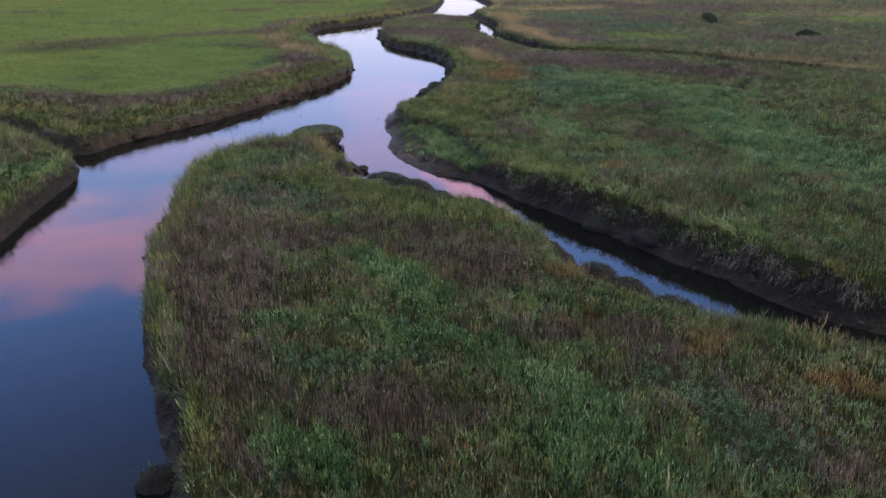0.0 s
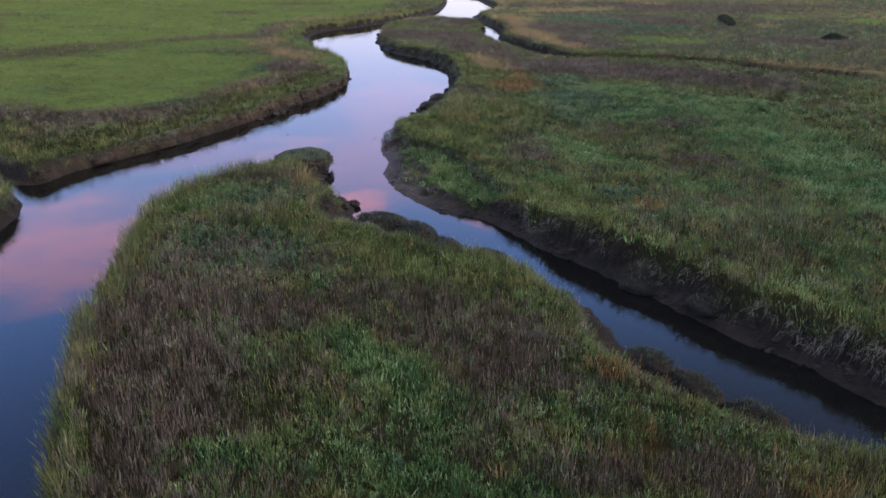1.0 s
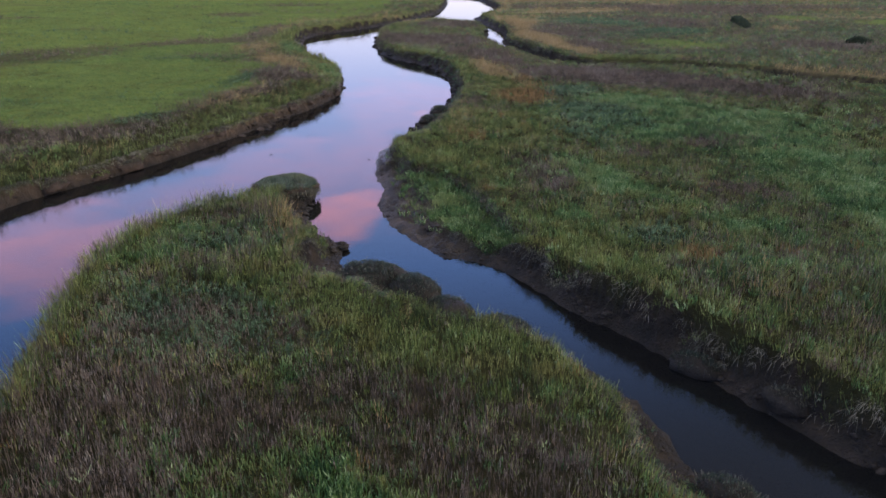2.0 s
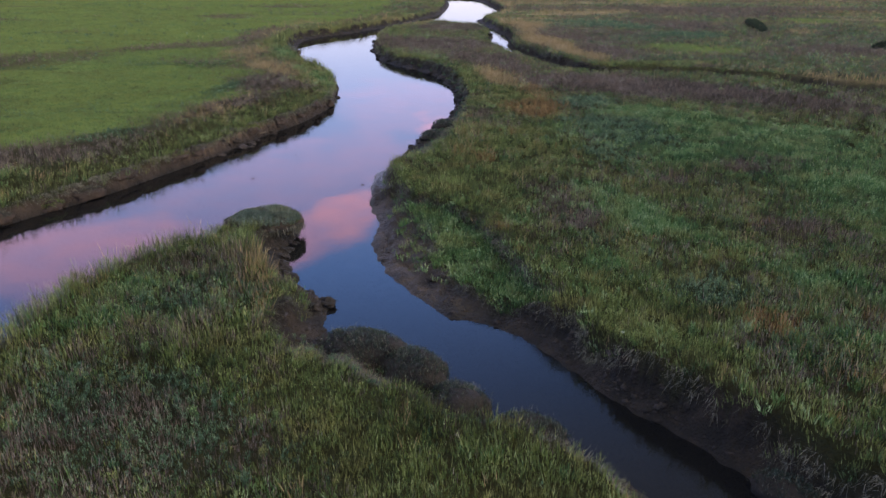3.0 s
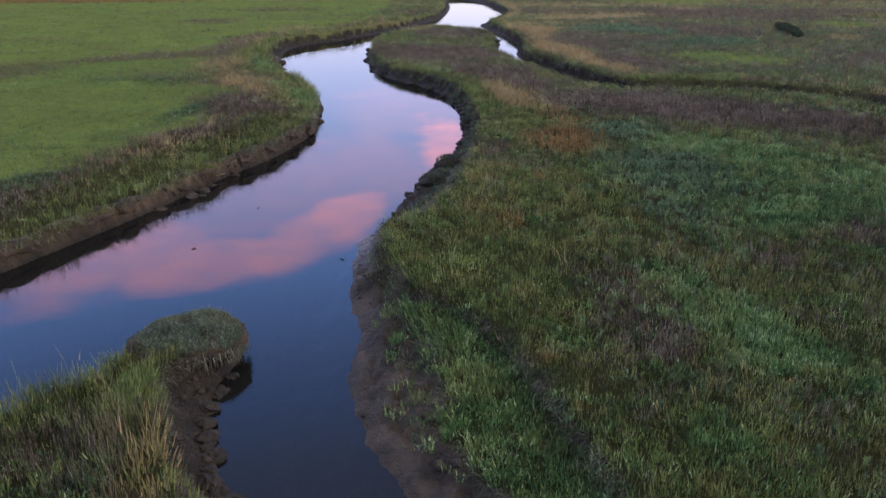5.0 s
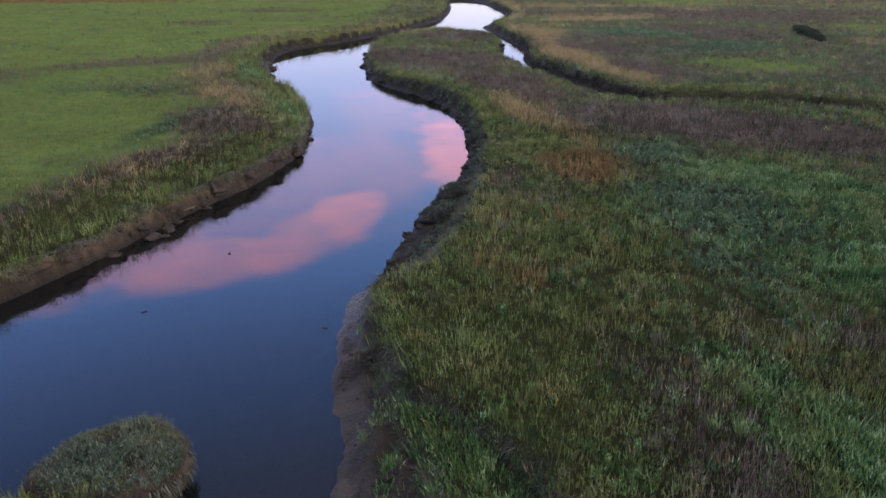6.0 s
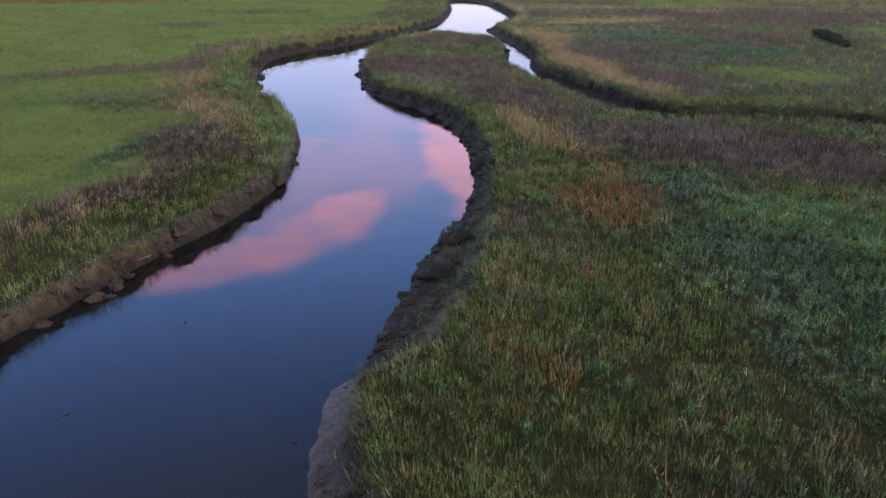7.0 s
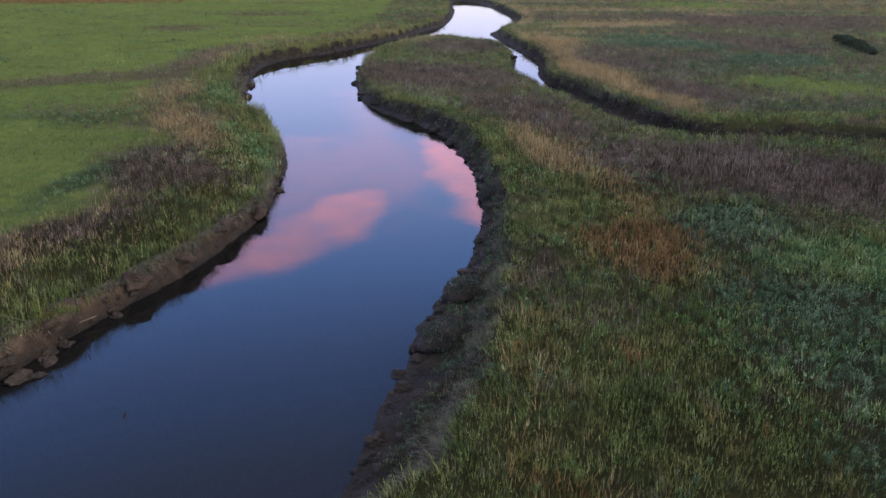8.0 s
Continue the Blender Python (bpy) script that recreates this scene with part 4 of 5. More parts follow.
def plant_fringe():
    """Dead grass and roots that hang over the rim of the mud banks."""
    n = 1300000
    x, y = rng.uniform(-24, 22, n), rng.uniform(9, 108, n)
    d, w = read("d", x, y), read("w", x, y)
    q = d / w + 0.28 * grain(x, y, 0.9, 71, 2)
    m = ((q > 0.66) & (q < 0.92) & (d > 0.2)) | ((x < -8) & (d > 0.32) & (d < 0.6))
    x, y = x[m], y[m]
    m = rng.uniform(0, 1, len(x)) < 0.55 + 0.6 * grain(x, y, 1.6, 91, 2)
    x, y = x[m], y[m]
    z = read("z", x, y) + 0.08
    gx, gy = read("gx", x, y), read("gy", x, y)
    # and over the little scarp behind the terrace
    k = 700
    sy = rng.uniform(37.0, 46.8, k)
    sx = np.interp(sy, SCARP_Y, SCARP_X) + rng.normal(0.22, 0.10, k)
    lean = np.hypot(1.0, 0.4)
    x, y = np.append(x, sx), np.append(y, sy)
    z = np.append(z, read("z", sx, sy) + 0.05)
    gx, gy = np.append(gx, np.full(k, 1.0 / lean)), np.append(gy, np.full(k, 0.4 / lean))
    one = np.ones(len(x))
    v, tn = blades(x, y, z, 0.3 * one, 0.013 * one, 0.5, 0.08 * one, 7, 0.40 + 0.25 * grain(x, y, 1.2, 93, 1) + 0.3 * step(-8, -9, x) * step(42, 46, y) + 0.40 * step(36, 34, y) * step(1.5, 3, x), (gx, gy))
    stuff("hanging_grass", "withered grass and roots hanging over the mud banks", "grass", FRINGE, v, tn)


MAT = plant_material("grey_mat_herb", (0.032, 0.046, 0.030), (0.112, 0.148, 0.096), (0.30, 0.32, 0.23), dry=(0.165, 0.155, 0.09))
HUMMOCK = plant_material("grey_hummock_herb", (0.018, 0.026, 0.018), (0.066, 0.084, 0.058), (0.22, 0.22, 0.16))
FRINGE = plant_material("withered_fringe", (0.024, 0.023, 0.016), (0.125, 0.115, 0.080), (0.34, 0.29, 0.21))
plant_fringe()

# ---------------------------------------------------------------- loose things on the banks


def mud_material(name, dark, light):
    m, t = material(name)
    fine = noise_of(t, 14.0, 6)
    color = ramp(t, noise_of(t, 3.0, 5), [(0.3, dark), (0.7, light)])
    color = mixed(t, calc(t, "MULTIPLY", fine, 0.7), color, dark)
    finish(t, principled(t, color, 0.7, bumped(t, fine, 0.9, 0.06), 0.12))
    return m


MUD = mud_material("dark_mud", (0.012, 0.010, 0.008), (0.038, 0.028, 0.021))
CRUMBS = mud_material("crumbled_mud", (0.018, 0.014, 0.011), (0.064, 0.046, 0.034))
PEAT = mud_material("rooty_peat", (0.022, 0.015, 0.011), (0.082, 0.054, 0.037))
LITTER = mud_material("bleached_white", (0.62, 0.60, 0.55), (0.80, 0.79, 0.75))
WOOD = mud_material("bleached_wood", (0.12, 0.09, 0.06), (0.28, 0.22, 0.145))


def height(x, y):
    return float(read("z", np.array([x]), np.array([y]))[0])


def lump(size, seed, flat=0.7, rough=0.35, sharp=0.0):
    """A knobbly lump of mud, its base at zero."""
    bm = bmesh.new()
    bmesh.ops.create_icosphere(bm, subdivisions=3, radius=1.0)
    shift = Vector((seed * 3.7, seed * 1.3, seed * 7.1))
    for v in bm.verts:
        n = v.co.normalized()
        k = 1 + rough * noise.fractal(n * 1.3 + shift, 1.0, 2.0, 4) + sharp * abs(noise.noise(n * 2.6 + shift))
        v.co = Vector((n.x * size[0] * k, n.y * size[1] * k, n.z * size[2] * k))
        v.co.z = max(v.co.z, -0.35 * size[2])
    for f in bm.faces:
        f.smooth = sharp == 0
    return bm


def part(name, bm, mat, parent, label=""):
    me = bpy.data.meshes.new(name)
    bm.to_mesh(me)
    bm.free()
    me.materials.append(mat)
    ob = new(name, me)
    ob.parent = parent
    return tagged(ob, label)


def mud_clod(x, y, size, seed, label, mat=None, group="mud clods along the banks"):
    ob = part("mud_clod", lump((size, size * (0.75 + 0.3 * (seed % 3) / 3), size * 0.5), seed, rough=0.5, sharp=0.35), mat or MUD, None)
    ob.matrix_world = pose(x, y, max(height(x, y), -0.05) + 0.10 * size, 0, 0, seed * 71)
    return tagged(ob, label, "mud clod", group)


# x, y, radius of clods fallen from the banks
WEST_CLODS = [(-12.11, 58.66, 0.32), (-11.82, 59.54, 0.26), (-11.72, 58.78, 0.2), (-12.54, 59.01, 0.26), (-12.06, 60.01, 0.22), (-11.77, 60.47, 0.20), (-11.19, 62.29, 0.2), (-12.83, 56.9, 0.24),
              (-17.07, 99.05, 0.6), (-14.85, 92.73, 0.55), (-18.13, 104.2, 0.5), (-9.36, 75.17, 0.3), (-9.84, 68.14, 0.25)]
SPIT_CLODS = [(-11.33, 29.97, 0.3), (-11.67, 31.5, 0.25), (-11.09, 29.04, 0.4), (-10.51, 25.52, 0.25), (-4, 37.88, 0.30), (-4.29, 37.58, 0.24), (-5.11, 38.81, 0.22), (-5.79, 40.28, 0.2), (-4.63, 37.93, 0.26), (-5.5, 39.46, 0.2),
              (-6.05, 41.2, 0.22), (-5.9, 40.7, 0.26), (-6.2, 41.9, 0.24), (-5.35, 39.1, 0.3), (-4.85, 38.5, 0.28), (-6.25, 42.6, 0.26), (-6.1, 43.4, 0.2), (-5.6, 40.0, 0.3)]
EAST_CLODS = [(0.03, 76.57, 0.42), (0.22, 72.24, 0.42), (-0.26, 68.61, 0.36), (-0.89, 65.45, 0.32), (-1.61, 62.76, 0.26), (-2.14, 59.83, 0.28), (-2.58, 59.13, 0.25), (-1.81, 61.12, 0.24), (-1.03, 64.51, 0.28), (-0.17, 78.68, 0.36), (-0.65, 81.26, 0.4),
              (-10.22, 113.34, 0.6), (-9.65, 105.84, 0.5), (-8.39, 99.52, 0.5), (-6.94, 95.66, 0.45), (-2.96, 56.2, 0.25), (3.86, 33.49, 0.15), (4.82, 31.96, 0.12), (-1.54, 84.53, 0.4), (-4.34, 90.51, 0.4), (3.86, 118.25, 0.7)]


# the rough edge below the right-hand field
EDGE_CLODS = [(-3.55, 54.3, 0.2), (-3.05, 55.5, 0.22), (-2.7, 57.3, 0.24), (-2.5, 58.5, 0.32), (-2.25, 60.5, 0.3), (-1.9, 62.2, 0.34), (-1.4, 64.2, 0.34), (-0.5, 67.4, 0.4), (-0.05, 70.9, 0.34), (-0.1, 75.4, 0.4), (-0.45, 79.8, 0.4), (-2.6, 87.6, 0.45)]


def drop_clods():
    k = 0
    for spots, label in ((WEST_CLODS, "broken brown mud clod fallen from the eroded bank"), (SPIT_CLODS, "dark wet mud clod at the foot of the spit"), (EAST_CLODS, "dark weedy mud clod at the water's edge"), (EDGE_CLODS, "dark broken clod at the foot of the rough river edge")):
        for x, y, r in spots:
            k += 1
            mud_clod(x, y, r * (0.35 + 0.4 * ((k * 7) % 5) / 4) if spots is EDGE_CLODS else 0.8 * r if spots is EAST_CLODS else r, k, label, CRUMBS if spots is WEST_CLODS else MUD)


drop_clods()


def mud_crumbs():
    """Countless small lumps of mud strewn over the bare banks."""
    bm = bmesh.new()
    bmesh.ops.create_icosphere(bm, subdivisions=1, radius=1.0)
    ball = np.array([v.co[:] for v in bm.verts])
    tri = np.array([[v.index for v in f.verts] for f in bm.faces])
    bm.free()
    n = 210000
    x, y = rng.uniform(-24, 16, n), rng.uniform(10, 116, n)
    d, w = read("d", x, y), read("w", x, y)
    shelf = step(36, 38, y) * step(54, 53, y) * step(-5, -4.5, x) * step(2.5, 1.5, x)
    m = (d > 0.02) & (d < 0.85 * w) & (grain(x, y, 0.8, 97, 2) + 0.4 * rng.normal(0, 1, n) > 0.22 + 0.5 * shelf + 0.3 * step(-8, -9, x))
    x, y = x[m], y[m]
    r = (0.03 + 0.035 * rng.exponential(1.0, len(x)).clip(0, 3.0)) * (1 + 0.5 * step(-8, -9, x))
    sc = np.stack([r, r * rng.uniform(0.6, 1.2, len(x)), r * rng.uniform(0.35, 0.75, len(x))], 1)
    v = ball[None] * sc[:, None] * rng.uniform(0.45, 1.45, (len(x), len(ball), 1))
    v += np.stack([x, y, read("z", x, y)], 1)[:, None]
    f = (tri[None] + (np.arange(len(x)) * len(ball))[:, None, None]).reshape(-1)
    me = flat_mesh("mud_crumbs", v.reshape(-1, 3), f, 3)
    me.materials.append(CRUMBS)
    tagged(new("mud_crumbs", me), "small dark mud lumps strewn over the bare banks", "mud", kind="stuff")


mud_crumbs()


def turf_block(x, y, long, wide, tall, turn, seed, mat, cap, label):
    """A slumped block of bank: a mud body with plants growing on its back."""
    base = new("turf_block")
    base.empty_display_size = 0.3
    part("mud_body", lump((long, wide, tall), seed, rough=0.55 if mat is PEAT else 0.3), mat, base)
    n = int((170 if cap is HUMMOCK else 260) * long * wide * 3.2)
    a, r = rng.uniform(0, 2 * np.pi, n), np.sqrt(rng.uniform(0, 1, n)) * 0.97
    px, py = r * np.cos(a) * long, r * np.sin(a) * wide
    pz = tall * np.sqrt(np.clip(1 - r * r, 0.03, 1)) * 0.93
    one = np.ones(n)
    if cap is HUMMOCK:
        v, tn = leaves(px, py, pz, 0.12 * one, 0.065 * one, 0.07 * one, 6, 0.18 + 0.22 * rng.normal(0, 1, n))
    else:
        v, tn = blades(px, py, pz, 0.15 * one, 0.020 * one, 0.7, 0.06 * one, 6, 0.45 + 0.2 * rng.normal(0, 1, n))
    me = flat_mesh("plants", v.reshape(-1, 3), np.arange(v.size // 3), v.shape[1])
    me.attributes.new("tone", "FLOAT", "POINT").data.foreach_set("value", tn.astype(np.float32))
    me.materials.append(cap)
    top = tagged(new("plant_cover", me), "low living plants on its back", kind="stuff")
    top.parent = base
    if cap is HUMMOCK:
        some = rng.uniform(0, 1, n) < 0.35
        v, tn = blades(px[some], py[some], pz[some] - 0.02, 0.24 * one[some], 0.016 * one[some], 0.7, 0.06 * one[some], 5, 0.5 + 0.25 * rng.normal(0, 1, int(some.sum())))
        dead = flat_mesh("dead_growth", v.reshape(-1, 3), np.arange(v.size // 3), 3)
        dead.attributes.new("tone", "FLOAT", "POINT").data.foreach_set("value", tn.astype(np.float32))
        dead.materials.append(FRINGE)
        tagged(new("dead_growth", dead), "withered stalks among its herbs", kind="stuff").parent = base
    base.matrix_world = pose(x, y, max(min(height(x, y) - 0.05, 0.45), -0.08), 0, 0, turn)
    return tagged(base, label, "turf block", "slumped blocks of the bank")


for x, y, long, wide, tall, turn, mat, cap, label in (
        (-2.45, 34.6, 1.35, 0.80, 0.62, -20, MUD, HUMMOCK, "slumped mud hummock overgrown with grey-green herbs"),
        (-1.0, 33.6, 1.05, 0.75, 0.66, -50, MUD, HUMMOCK, "rounded mud hummock overgrown with grey-green herbs"),
        (0.1, 32.0, 0.95, 0.75, 0.64, -60, MUD, HUMMOCK, "rounded hummock of grey herbs beside the channel"),
        (1.7, 30.7, 0.9, 0.6, 0.45, -30, MUD, HUMMOCK, "low hummock of grey herbs beside the channel"),
        (-13.12, 59.6, 0.6, 0.4, 0.42, 50, PEAT, FRINGE, "slumped clay block with withered grass on top"),
        (-14.47, 54.33, 0.7, 0.4, 0.36, 55, PEAT, GRASS, "slumped bank block still carrying green grass"),
        (-15.63, 50.93, 0.6, 0.35, 0.34, 55, PEAT, FRINGE, "slumped bank block with withered grass on top"),
        (-18.35, 44.95, 0.7, 0.34, 0.34, 62, PEAT, FRINGE, "broken ledge of earth under withered grass"),
        (-17.2, 47.2, 0.5, 0.3, 0.30, 60, PEAT, GRASS, "small slumped ledge still carrying green grass"),
        (-16.35, 48.75, 0.8, 0.36, 0.36, 64, PEAT, FRINGE, "broken ledge of earth under withered grass"),
        (-13.75, 55.6, 0.55, 0.3, 0.34, 68, PEAT, FRINGE, "small slumped ledge matted with roots"),
        (-12.2, 60.9, 0.75, 0.38, 0.38, 70, PEAT, GRASS, "slumped ledge of clay carrying a little grass"),
        (-11.1, 63.6, 0.5, 0.3, 0.34, 66, PEAT, FRINGE, "small slumped ledge matted with roots"),
        (-10.35, 65.9, 0.65, 0.34, 0.36, 75, PEAT, FRINGE, "broken ledge of earth under withered grass"),
        (-9.75, 68.9, 0.5, 0.32, 0.4, 82, PEAT, FRINGE, "dark crumbling ledge at the river bend"),
        (-9.3, 71.4, 0.6, 0.34, 0.42, 90, PEAT, FRINGE, "dark crumbling ledge at the river bend"),
        (-5.42, 12.6, 0.44, 0.38, 0.42, 0, MUD, HUMMOCK, "small mossy mud block standing in the river"),
        (6.66, 29.15, 0.7, 0.45, 0.35, -40, MUD, HUMMOCK, "slumped grey-grown block below the eroded bank"),
        (8.3, 27.16, 0.6, 0.45, 0.35, -40, MUD, FRINGE, "slumped block with withered grass below the bank"),
        (5.75, 23.55, 0.8, 0.5, 0.5, -50, MUD, HUMMOCK, "grey herb hummock at the spit's muddy edge"),
        (6.6, 22.5, 0.8, 0.5, 0.46, -50, MUD, HUMMOCK, "grey herb hummock at the spit's muddy edge"),
        (7.75, 21.35, 0.75, 0.45, 0.38, -40, MUD, HUMMOCK, "low grey herb hummock beside the side channel"),
        (-1.54, 60.77, 0.9, 0.6, 0.3, 70, MUD, HUMMOCK, "low weedy mud hump beside the river"),
        (-0.96, 63.93, 0.8, 0.6, 0.35, 60, MUD, HUMMOCK, "low weedy mud hump beside the river"),
        (0.19, 74.46, 0.7, 0.5, 0.4, 80, MUD, HUMMOCK, "dark weedy mud hump at the river bend")):
    turf_block(x, y, long, wide, tall, turn, int(abs(x * 7 + y * 3)), mat, cap, label)


def turf_mat(x, y, z, outline, thick, label):
    """A thick mat of turf undercut by the river: soil body, short herbs on top, roots hanging from its rim."""
    base = new("turf_mat")
    n = 72
    ang = np.arange(n) * 2 * np.pi / n
    reach = np.interp(ang, [a for a, r in outline] + [2 * np.pi], [r for a, r in outline] + [outline[0][1]])
    for _ in range(3):
        reach = (np.roll(reach, 1) + 2 * reach + np.roll(reach, -1)) / 4
    reach = reach * (1 + 0.16 * grain(6 * np.cos(ang), 6 * np.sin(ang), 2.2, 131, 3))
    rings = [(0.0, 0.10), (0.35, 0.09), (0.7, 0.06), (0.92, 0.02), (1.0, -0.08), (0.99, -0.45 * thick), (0.90, -0.8 * thick), (0.72, -thick), (0.0, -thick)]
    bm = bmesh.new()
    rows = []
    for k, (f, h) in enumerate(rings):
        row = []
        for i in range(n):
            px, py = f * reach[i] * math.cos(ang[i]), f * reach[i] * math.sin(ang[i])
            wob = 0.16 * noise.fractal(Vector((px * 1.7 + x, py * 1.7, h * 6)), 1.0, 2.0, 3)
            push = 1 + (0.10 * noise.fractal(Vector((px * 3, py * 3, h * 9)), 1.0, 2.0, 3) if 4 <= k <= 7 else 0)
            row.append(bm.verts.new((px * push, py * push, h + wob)))
        rows.append(row)
    for lo, hi in zip(rows, rows[1:]):
        for i in range(n):
            bm.faces.new((lo[i], hi[i], hi[(i + 1) % n], lo[(i + 1) % n]))
    bmesh.ops.remove_doubles(bm, verts=bm.verts, dist=0.002)
    bmesh.ops.recalc_face_normals(bm, faces=bm.faces)
    for f in bm.faces:
        f.smooth = True
    part("soil_body", bm, PEAT, base, "dark peaty soil matted with roots")
    m = 4200
    a, r = rng.uniform(0, 2 * np.pi, m), 0.95 * np.sqrt(rng.uniform(0, 1, m))
    far = np.interp(a, np.append(ang, 2 * np.pi), np.append(reach, reach[0])) * r
    px, py = far * np.cos(a), far * np.sin(a)
    keep = grain(px, py, 0.7, 137, 2) + 0.25 * rng.normal(0, 1, m) > -0.28
    px, py, r = px[keep], py[keep], r[keep]
    m = len(px)
    pz = 0.08 - 0.16 * r ** 3
    one = np.ones(m)
    tone = 0.34 + 0.25 * grain(px, py, 0.5, 133, 2) + 0.2 * rng.normal(0, 1, m)

    def cover(name, v, tn, mat, label):
        me = flat_mesh(name, v.reshape(-1, 3), np.arange(v.size // 3), 3)
        me.attributes.new("tone", "FLOAT", "POINT").data.foreach_set("value", tn.astype(np.float32))
        me.materials.append(mat)
        tagged(new(name, me), label, kind="stuff").parent = base

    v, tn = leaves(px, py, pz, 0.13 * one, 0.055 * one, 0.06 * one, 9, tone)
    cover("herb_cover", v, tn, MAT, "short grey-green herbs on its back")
    some = rng.uniform(0, 1, m) < 0.4
    k = int(some.sum())
    v, tn = blades(px[some], py[some], pz[some], 0.20 * one[:k], 0.013 * one[:k], 0.8, 0.07 * one[:k], 5, 0.25 + 0.3 * rng.normal(0, 1, k))
    cover("dead_growth", v, tn, FRINGE, "withered stalks among its herbs")
    edge = (r > 0.55) & (rng.uniform(0, 1, m) < 0.55)
    k = int(edge.sum())
    v, tn = blades(px[edge], py[edge], pz[edge], 0.15 * one[:k], 0.014 * one[:k], 0.8, 0.06 * one[:k], 6, tone[edge] + 0.12)
    cover("grass_cover", v, tn, GRASS, "short yellow-green grass round its rim")
    k = 520
    a = rng.uniform(0, 2 * np.pi, k)
    a = a[(np.cos(a + 0.9) > -0.35)]
    k = len(a)
    far = np.interp(a, np.append(ang, 2 * np.pi), np.append(reach, reach[0])) * 0.97
    v, tn = blades(far * np.cos(a), far * np.sin(a), -0.02 - 0.10 * rng.uniform(0, 1, k), 0.3 * np.ones(k), 0.020 * np.ones(k), 0.5, 0.05 * np.ones(k), 6, 0.42 + 0.25 * rng.normal(0, 1, k), (-0.35 * np.cos(a), -0.35 * np.sin(a)))
    v[:, 2, 2] -= 0.16
    cover("hanging_roots", v, tn, FRINGE, "withered grass and roots hanging from its rim")
    base.matrix_world = pose(x, y, z)
    return tagged(base, label, "turf block", "slumped blocks of the bank")


# reach of the mat from its middle, by direction
TIP = [(0.0, 1.30), (0.5, 1.25), (1.1, 1.25), (1.6, 1.40), (2.2, 1.10), (2.9, 1.20), (3.6, 1.6), (4.2, 1.45), (4.9, 1.30), (5.6, 1.50)]
turf_mat(-7.35, 44.4, 0.71, TIP, 0.40, "flat undercut turf mat with grey-green herbs ending the spit")


def ditch_standin(x, y, long, wide, tall, turn, label):
    """A low dark thicket standing in for a shaded ditch bank: crooked stems and a crown of small leaves."""
    base = new("ditch_bank_standin")
    for k in range(9):
        a = k * 2.4
        m = Matrix.Translation((0.5 * long * math.cos(a) * (k % 3) / 2, 0.5 * wide * math.sin(a) * (k % 3) / 2, tall * 0.3)) @ pose(0, 0, 0, 14 * math.cos(a), 14 * math.sin(a), 0)
        bm = bmesh.new()
        bmesh.ops.create_cone(bm, segments=5, radius1=0.05, radius2=0.02, depth=tall * 0.8, matrix=m)
        part("stem", bm, WOOD, base)
    n = int(420 * long * wide)
    a, r = rng.uniform(0, 2 * np.pi, n), np.sqrt(rng.uniform(0, 1, n))
    px, py = r * np.cos(a) * long, r * np.sin(a) * wide
    h = tall * (1 - 0.6 * r * r) * (0.8 + 0.25 * grain(px + x, py + y, 1.2, 5, 2))
    one = np.ones(n)
    v, tn = leaves(px, py, 0 * one, h, 0.24 * one, 0.22 * one, 5, 0.3 + 0.2 * rng.normal(0, 1, n))
    me = flat_mesh("crown", v.reshape(-1, 3), np.arange(v.size // 3), 3)
    me.attributes.new("tone", "FLOAT", "POINT").data.foreach_set("value", tn.astype(np.float32))
    me.materials.append(DITCH_SHADE_LEAF)
    crown = new("crown", me)
    crown.parent = base
    base.matrix_world = pose(x, y, height(x, y) - 0.03, 0, 0, turn)
    return tagged(base, label, "bush", "dark scrub on the marsh")


# leaf colour kept dark to pass for the shaded side of a ditch
DITCH_SHADE_LEAF = plant_material("ditch_shade_leaf", (0.012, 0.018, 0.011), (0.042, 0.056, 0.028), (0.06, 0.07, 0.03))
ditch_standin(41.6, 129, 9, 0.9, 0.9, 77, "long low dark green thicket added in place of a shaded ditch bank")
ditch_standin(45.82, 101.86, 1.6, 0.9, 0.9, 10, "low dark green bush added in place of a shaded ditch bank")


def stick(x, y, z, long, turn, tip):
    bm = bmesh.new()
    bmesh.ops.create_cone(bm, segments=6, radius1=0.017, radius2=0.008, depth=long, cap_ends=True)
    for v in bm.verts:
        v.co.x += 0.06 * math.sin(v.co.z * 3)
    ob = part("driftwood_stick", bm, WOOD, None)
    ob.matrix_world = pose(x, y, z, 90 + tip, 0, turn)
    return tagged(ob, "bleached driftwood stick lying on the muddy bank", "driftwood", "driftwood on the bank")


for x, y, long, turn, tip in ((-12.3, 62.17, 1.1, 25, 4), (-11.77, 61.47, 0.8, -50, 4), (-13.02, 60.41, 1.3, 70, 4), (-12.83, 60.06, 0.9, 40, 4), (-13.41, 59.6, 1.0, 85, 3), (-11.19, 63.58, 0.8, 60, 4), (-13.89, 57.25, 0.9, 60, 5), (-3.18, 52.34, 0.7, 20, 3)):
    stick(x, y, height(x, y) + 0.05, long, turn, tip)


def scrap(x, y, z, label, category, mat, size=(0.06, 0.045, 0.025), name="white_shell"):
    ob = part(name, lump(size, int(abs(x * 11)), rough=0.4), mat, None)
    ob.matrix_world = pose(x, y, z, 12, 8, x * 50)
    return tagged(ob, label, category)


scrap(4.34, 34.3, height(4.34, 34.3) + 0.02, "small bleached white shell on the mud bank", "shell", LITTER)
scrap(12.15, 20.1, height(12.15, 20.1) + 0.02, "small bleached white shell beside the channel", "shell", LITTER)
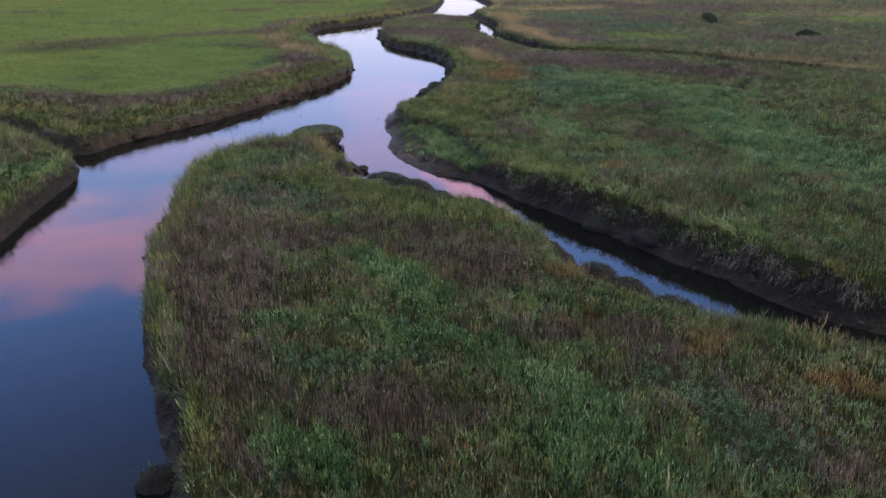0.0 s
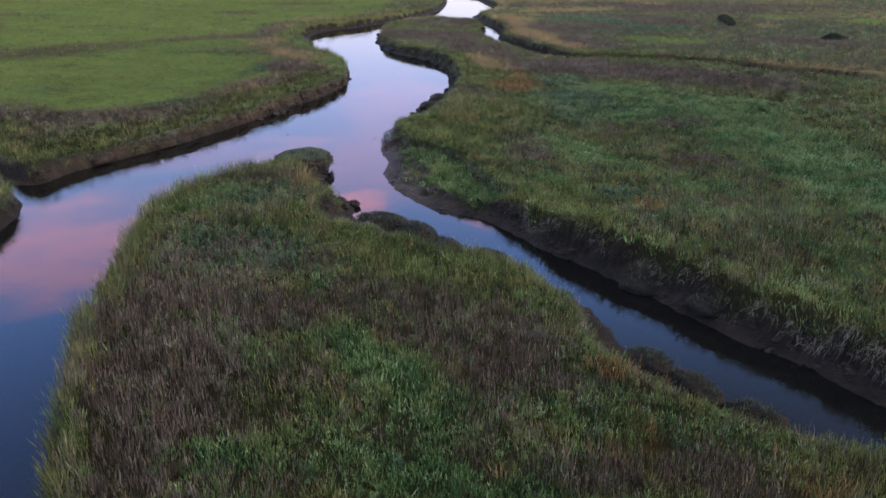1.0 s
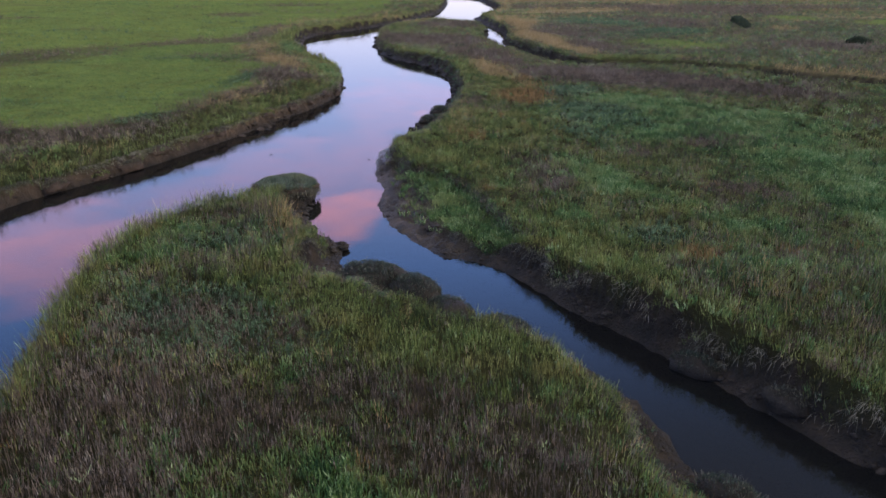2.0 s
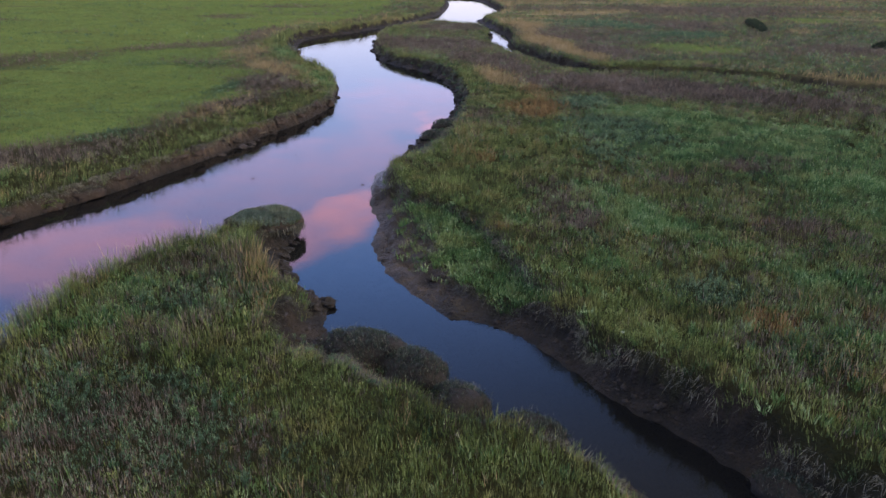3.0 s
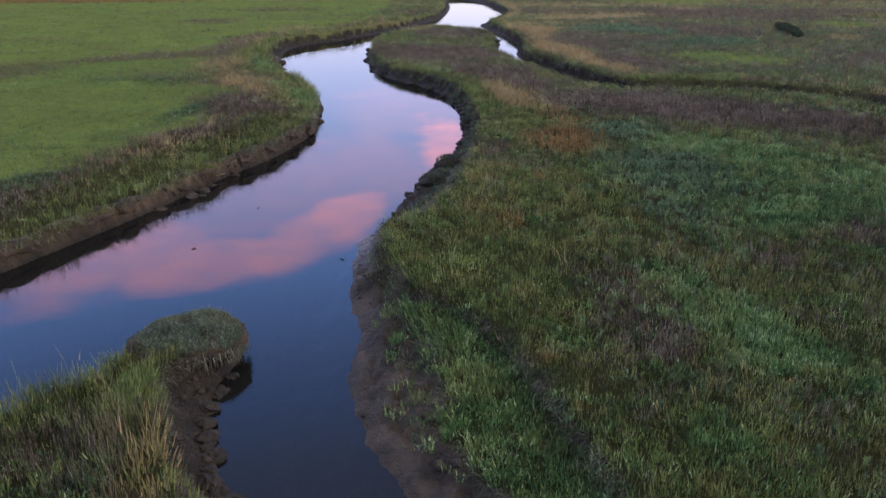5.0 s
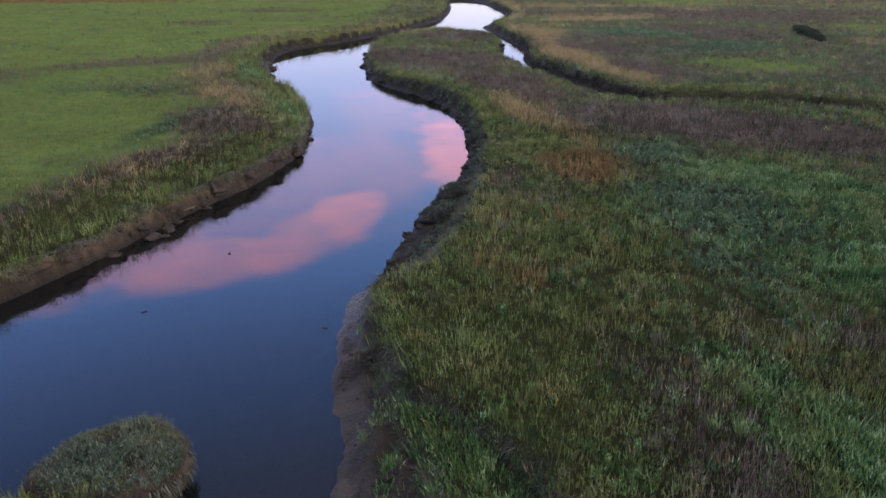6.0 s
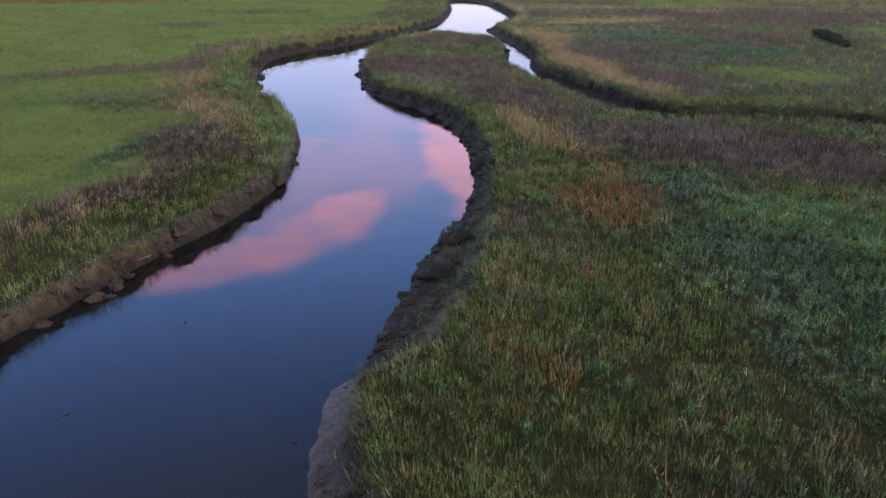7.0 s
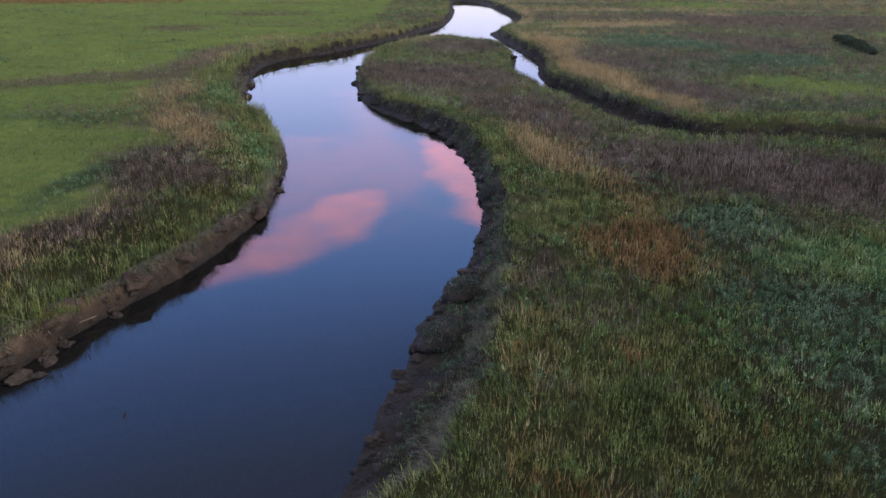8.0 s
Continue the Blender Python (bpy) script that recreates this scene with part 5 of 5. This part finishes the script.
for x, y in ((-4.5, 51.4), (-8.8, 57.1), (-10.0, 52.3)):
    scrap(x, y, 0.0, "dark scrap of weed floating on the river", "floating weed", MUD, (0.13, 0.04, 0.02), "floating_weed")


def herb_clump(seed, label, mat):
    """One bushy herb: a few stems and the leaves round them."""
    base = new("herb_clump")
    for k in range(5):
        bm = bmesh.new()
        a = k * 2.5 + seed
        m = Matrix.Translation((0.06 * math.cos(a), 0.06 * math.sin(a), 0.2)) @ pose(0, 0, 0, 14 * math.sin(-a), 14 * math.cos(a), 0)
        bmesh.ops.create_cone(bm, segments=4, radius1=0.010, radius2=0.005, depth=0.44, matrix=m)
        part("stem", bm, STEM, base)
    n = 16
    a, r = rng.uniform(0, 2 * np.pi, n), 0.14 * np.sqrt(rng.uniform(0, 1, n))
    one = np.ones(n)
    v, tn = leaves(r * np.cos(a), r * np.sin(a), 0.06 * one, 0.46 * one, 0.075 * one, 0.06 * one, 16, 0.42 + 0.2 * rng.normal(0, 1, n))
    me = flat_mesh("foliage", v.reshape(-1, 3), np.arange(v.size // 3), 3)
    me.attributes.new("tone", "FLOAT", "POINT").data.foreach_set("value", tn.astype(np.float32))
    me.materials.append(mat)
    leafage = new("foliage", me)
    leafage.parent = base
    return tagged(base, label, "herb", "bushy herbs standing out of the grass")


STEM = mud_material("green_stem", (0.04, 0.05, 0.02), (0.09, 0.10, 0.04))
# x, y ranges of the marsh where single bushy herbs stand out, and how many
HERB_BEDS = [(-3, 6, 11, 24, 34), (-8, -2, 28, 42, 16), (4, 12, 30, 44, 30), (0, 9, 44, 66, 40), (10, 18, 26, 60, 24)]


def set_herbs():
    kinds = [herb_clump(1, "bushy pale green herb standing out of the marsh grass", LEAFY), herb_clump(2, "bushy grey-green herb standing out of the marsh grass", PURSLANE),
             herb_clump(3, "bushy yellow-green herb standing out of the marsh grass", GRASS)]
    fresh = list(kinds)
    k = 0
    for x0, x1, y0, y1, count in HERB_BEDS:
        got = 0
        while got < count:
            x, y = rng.uniform(x0, x1), rng.uniform(y0, y1)
            q = float(read("d", np.array([x]), np.array([y]))[0] / read("w", np.array([x]), np.array([y]))[0])
            if q < 1.6:
                continue
            k, got = k + 1, got + 1
            s = rng.uniform(0.45, 0.8)
            m = pose(x, y, height(x, y) - 0.02, 0, 0, rng.uniform(0, 360)) @ Matrix.Scale(s, 4)
            src = kinds[k % 3]
            if fresh and src in fresh:
                fresh.remove(src)
                src.matrix_basis = m
            else:
                copy_thing(src, m @ Matrix.Scale(1 / src.scale[0], 4))


set_herbs()
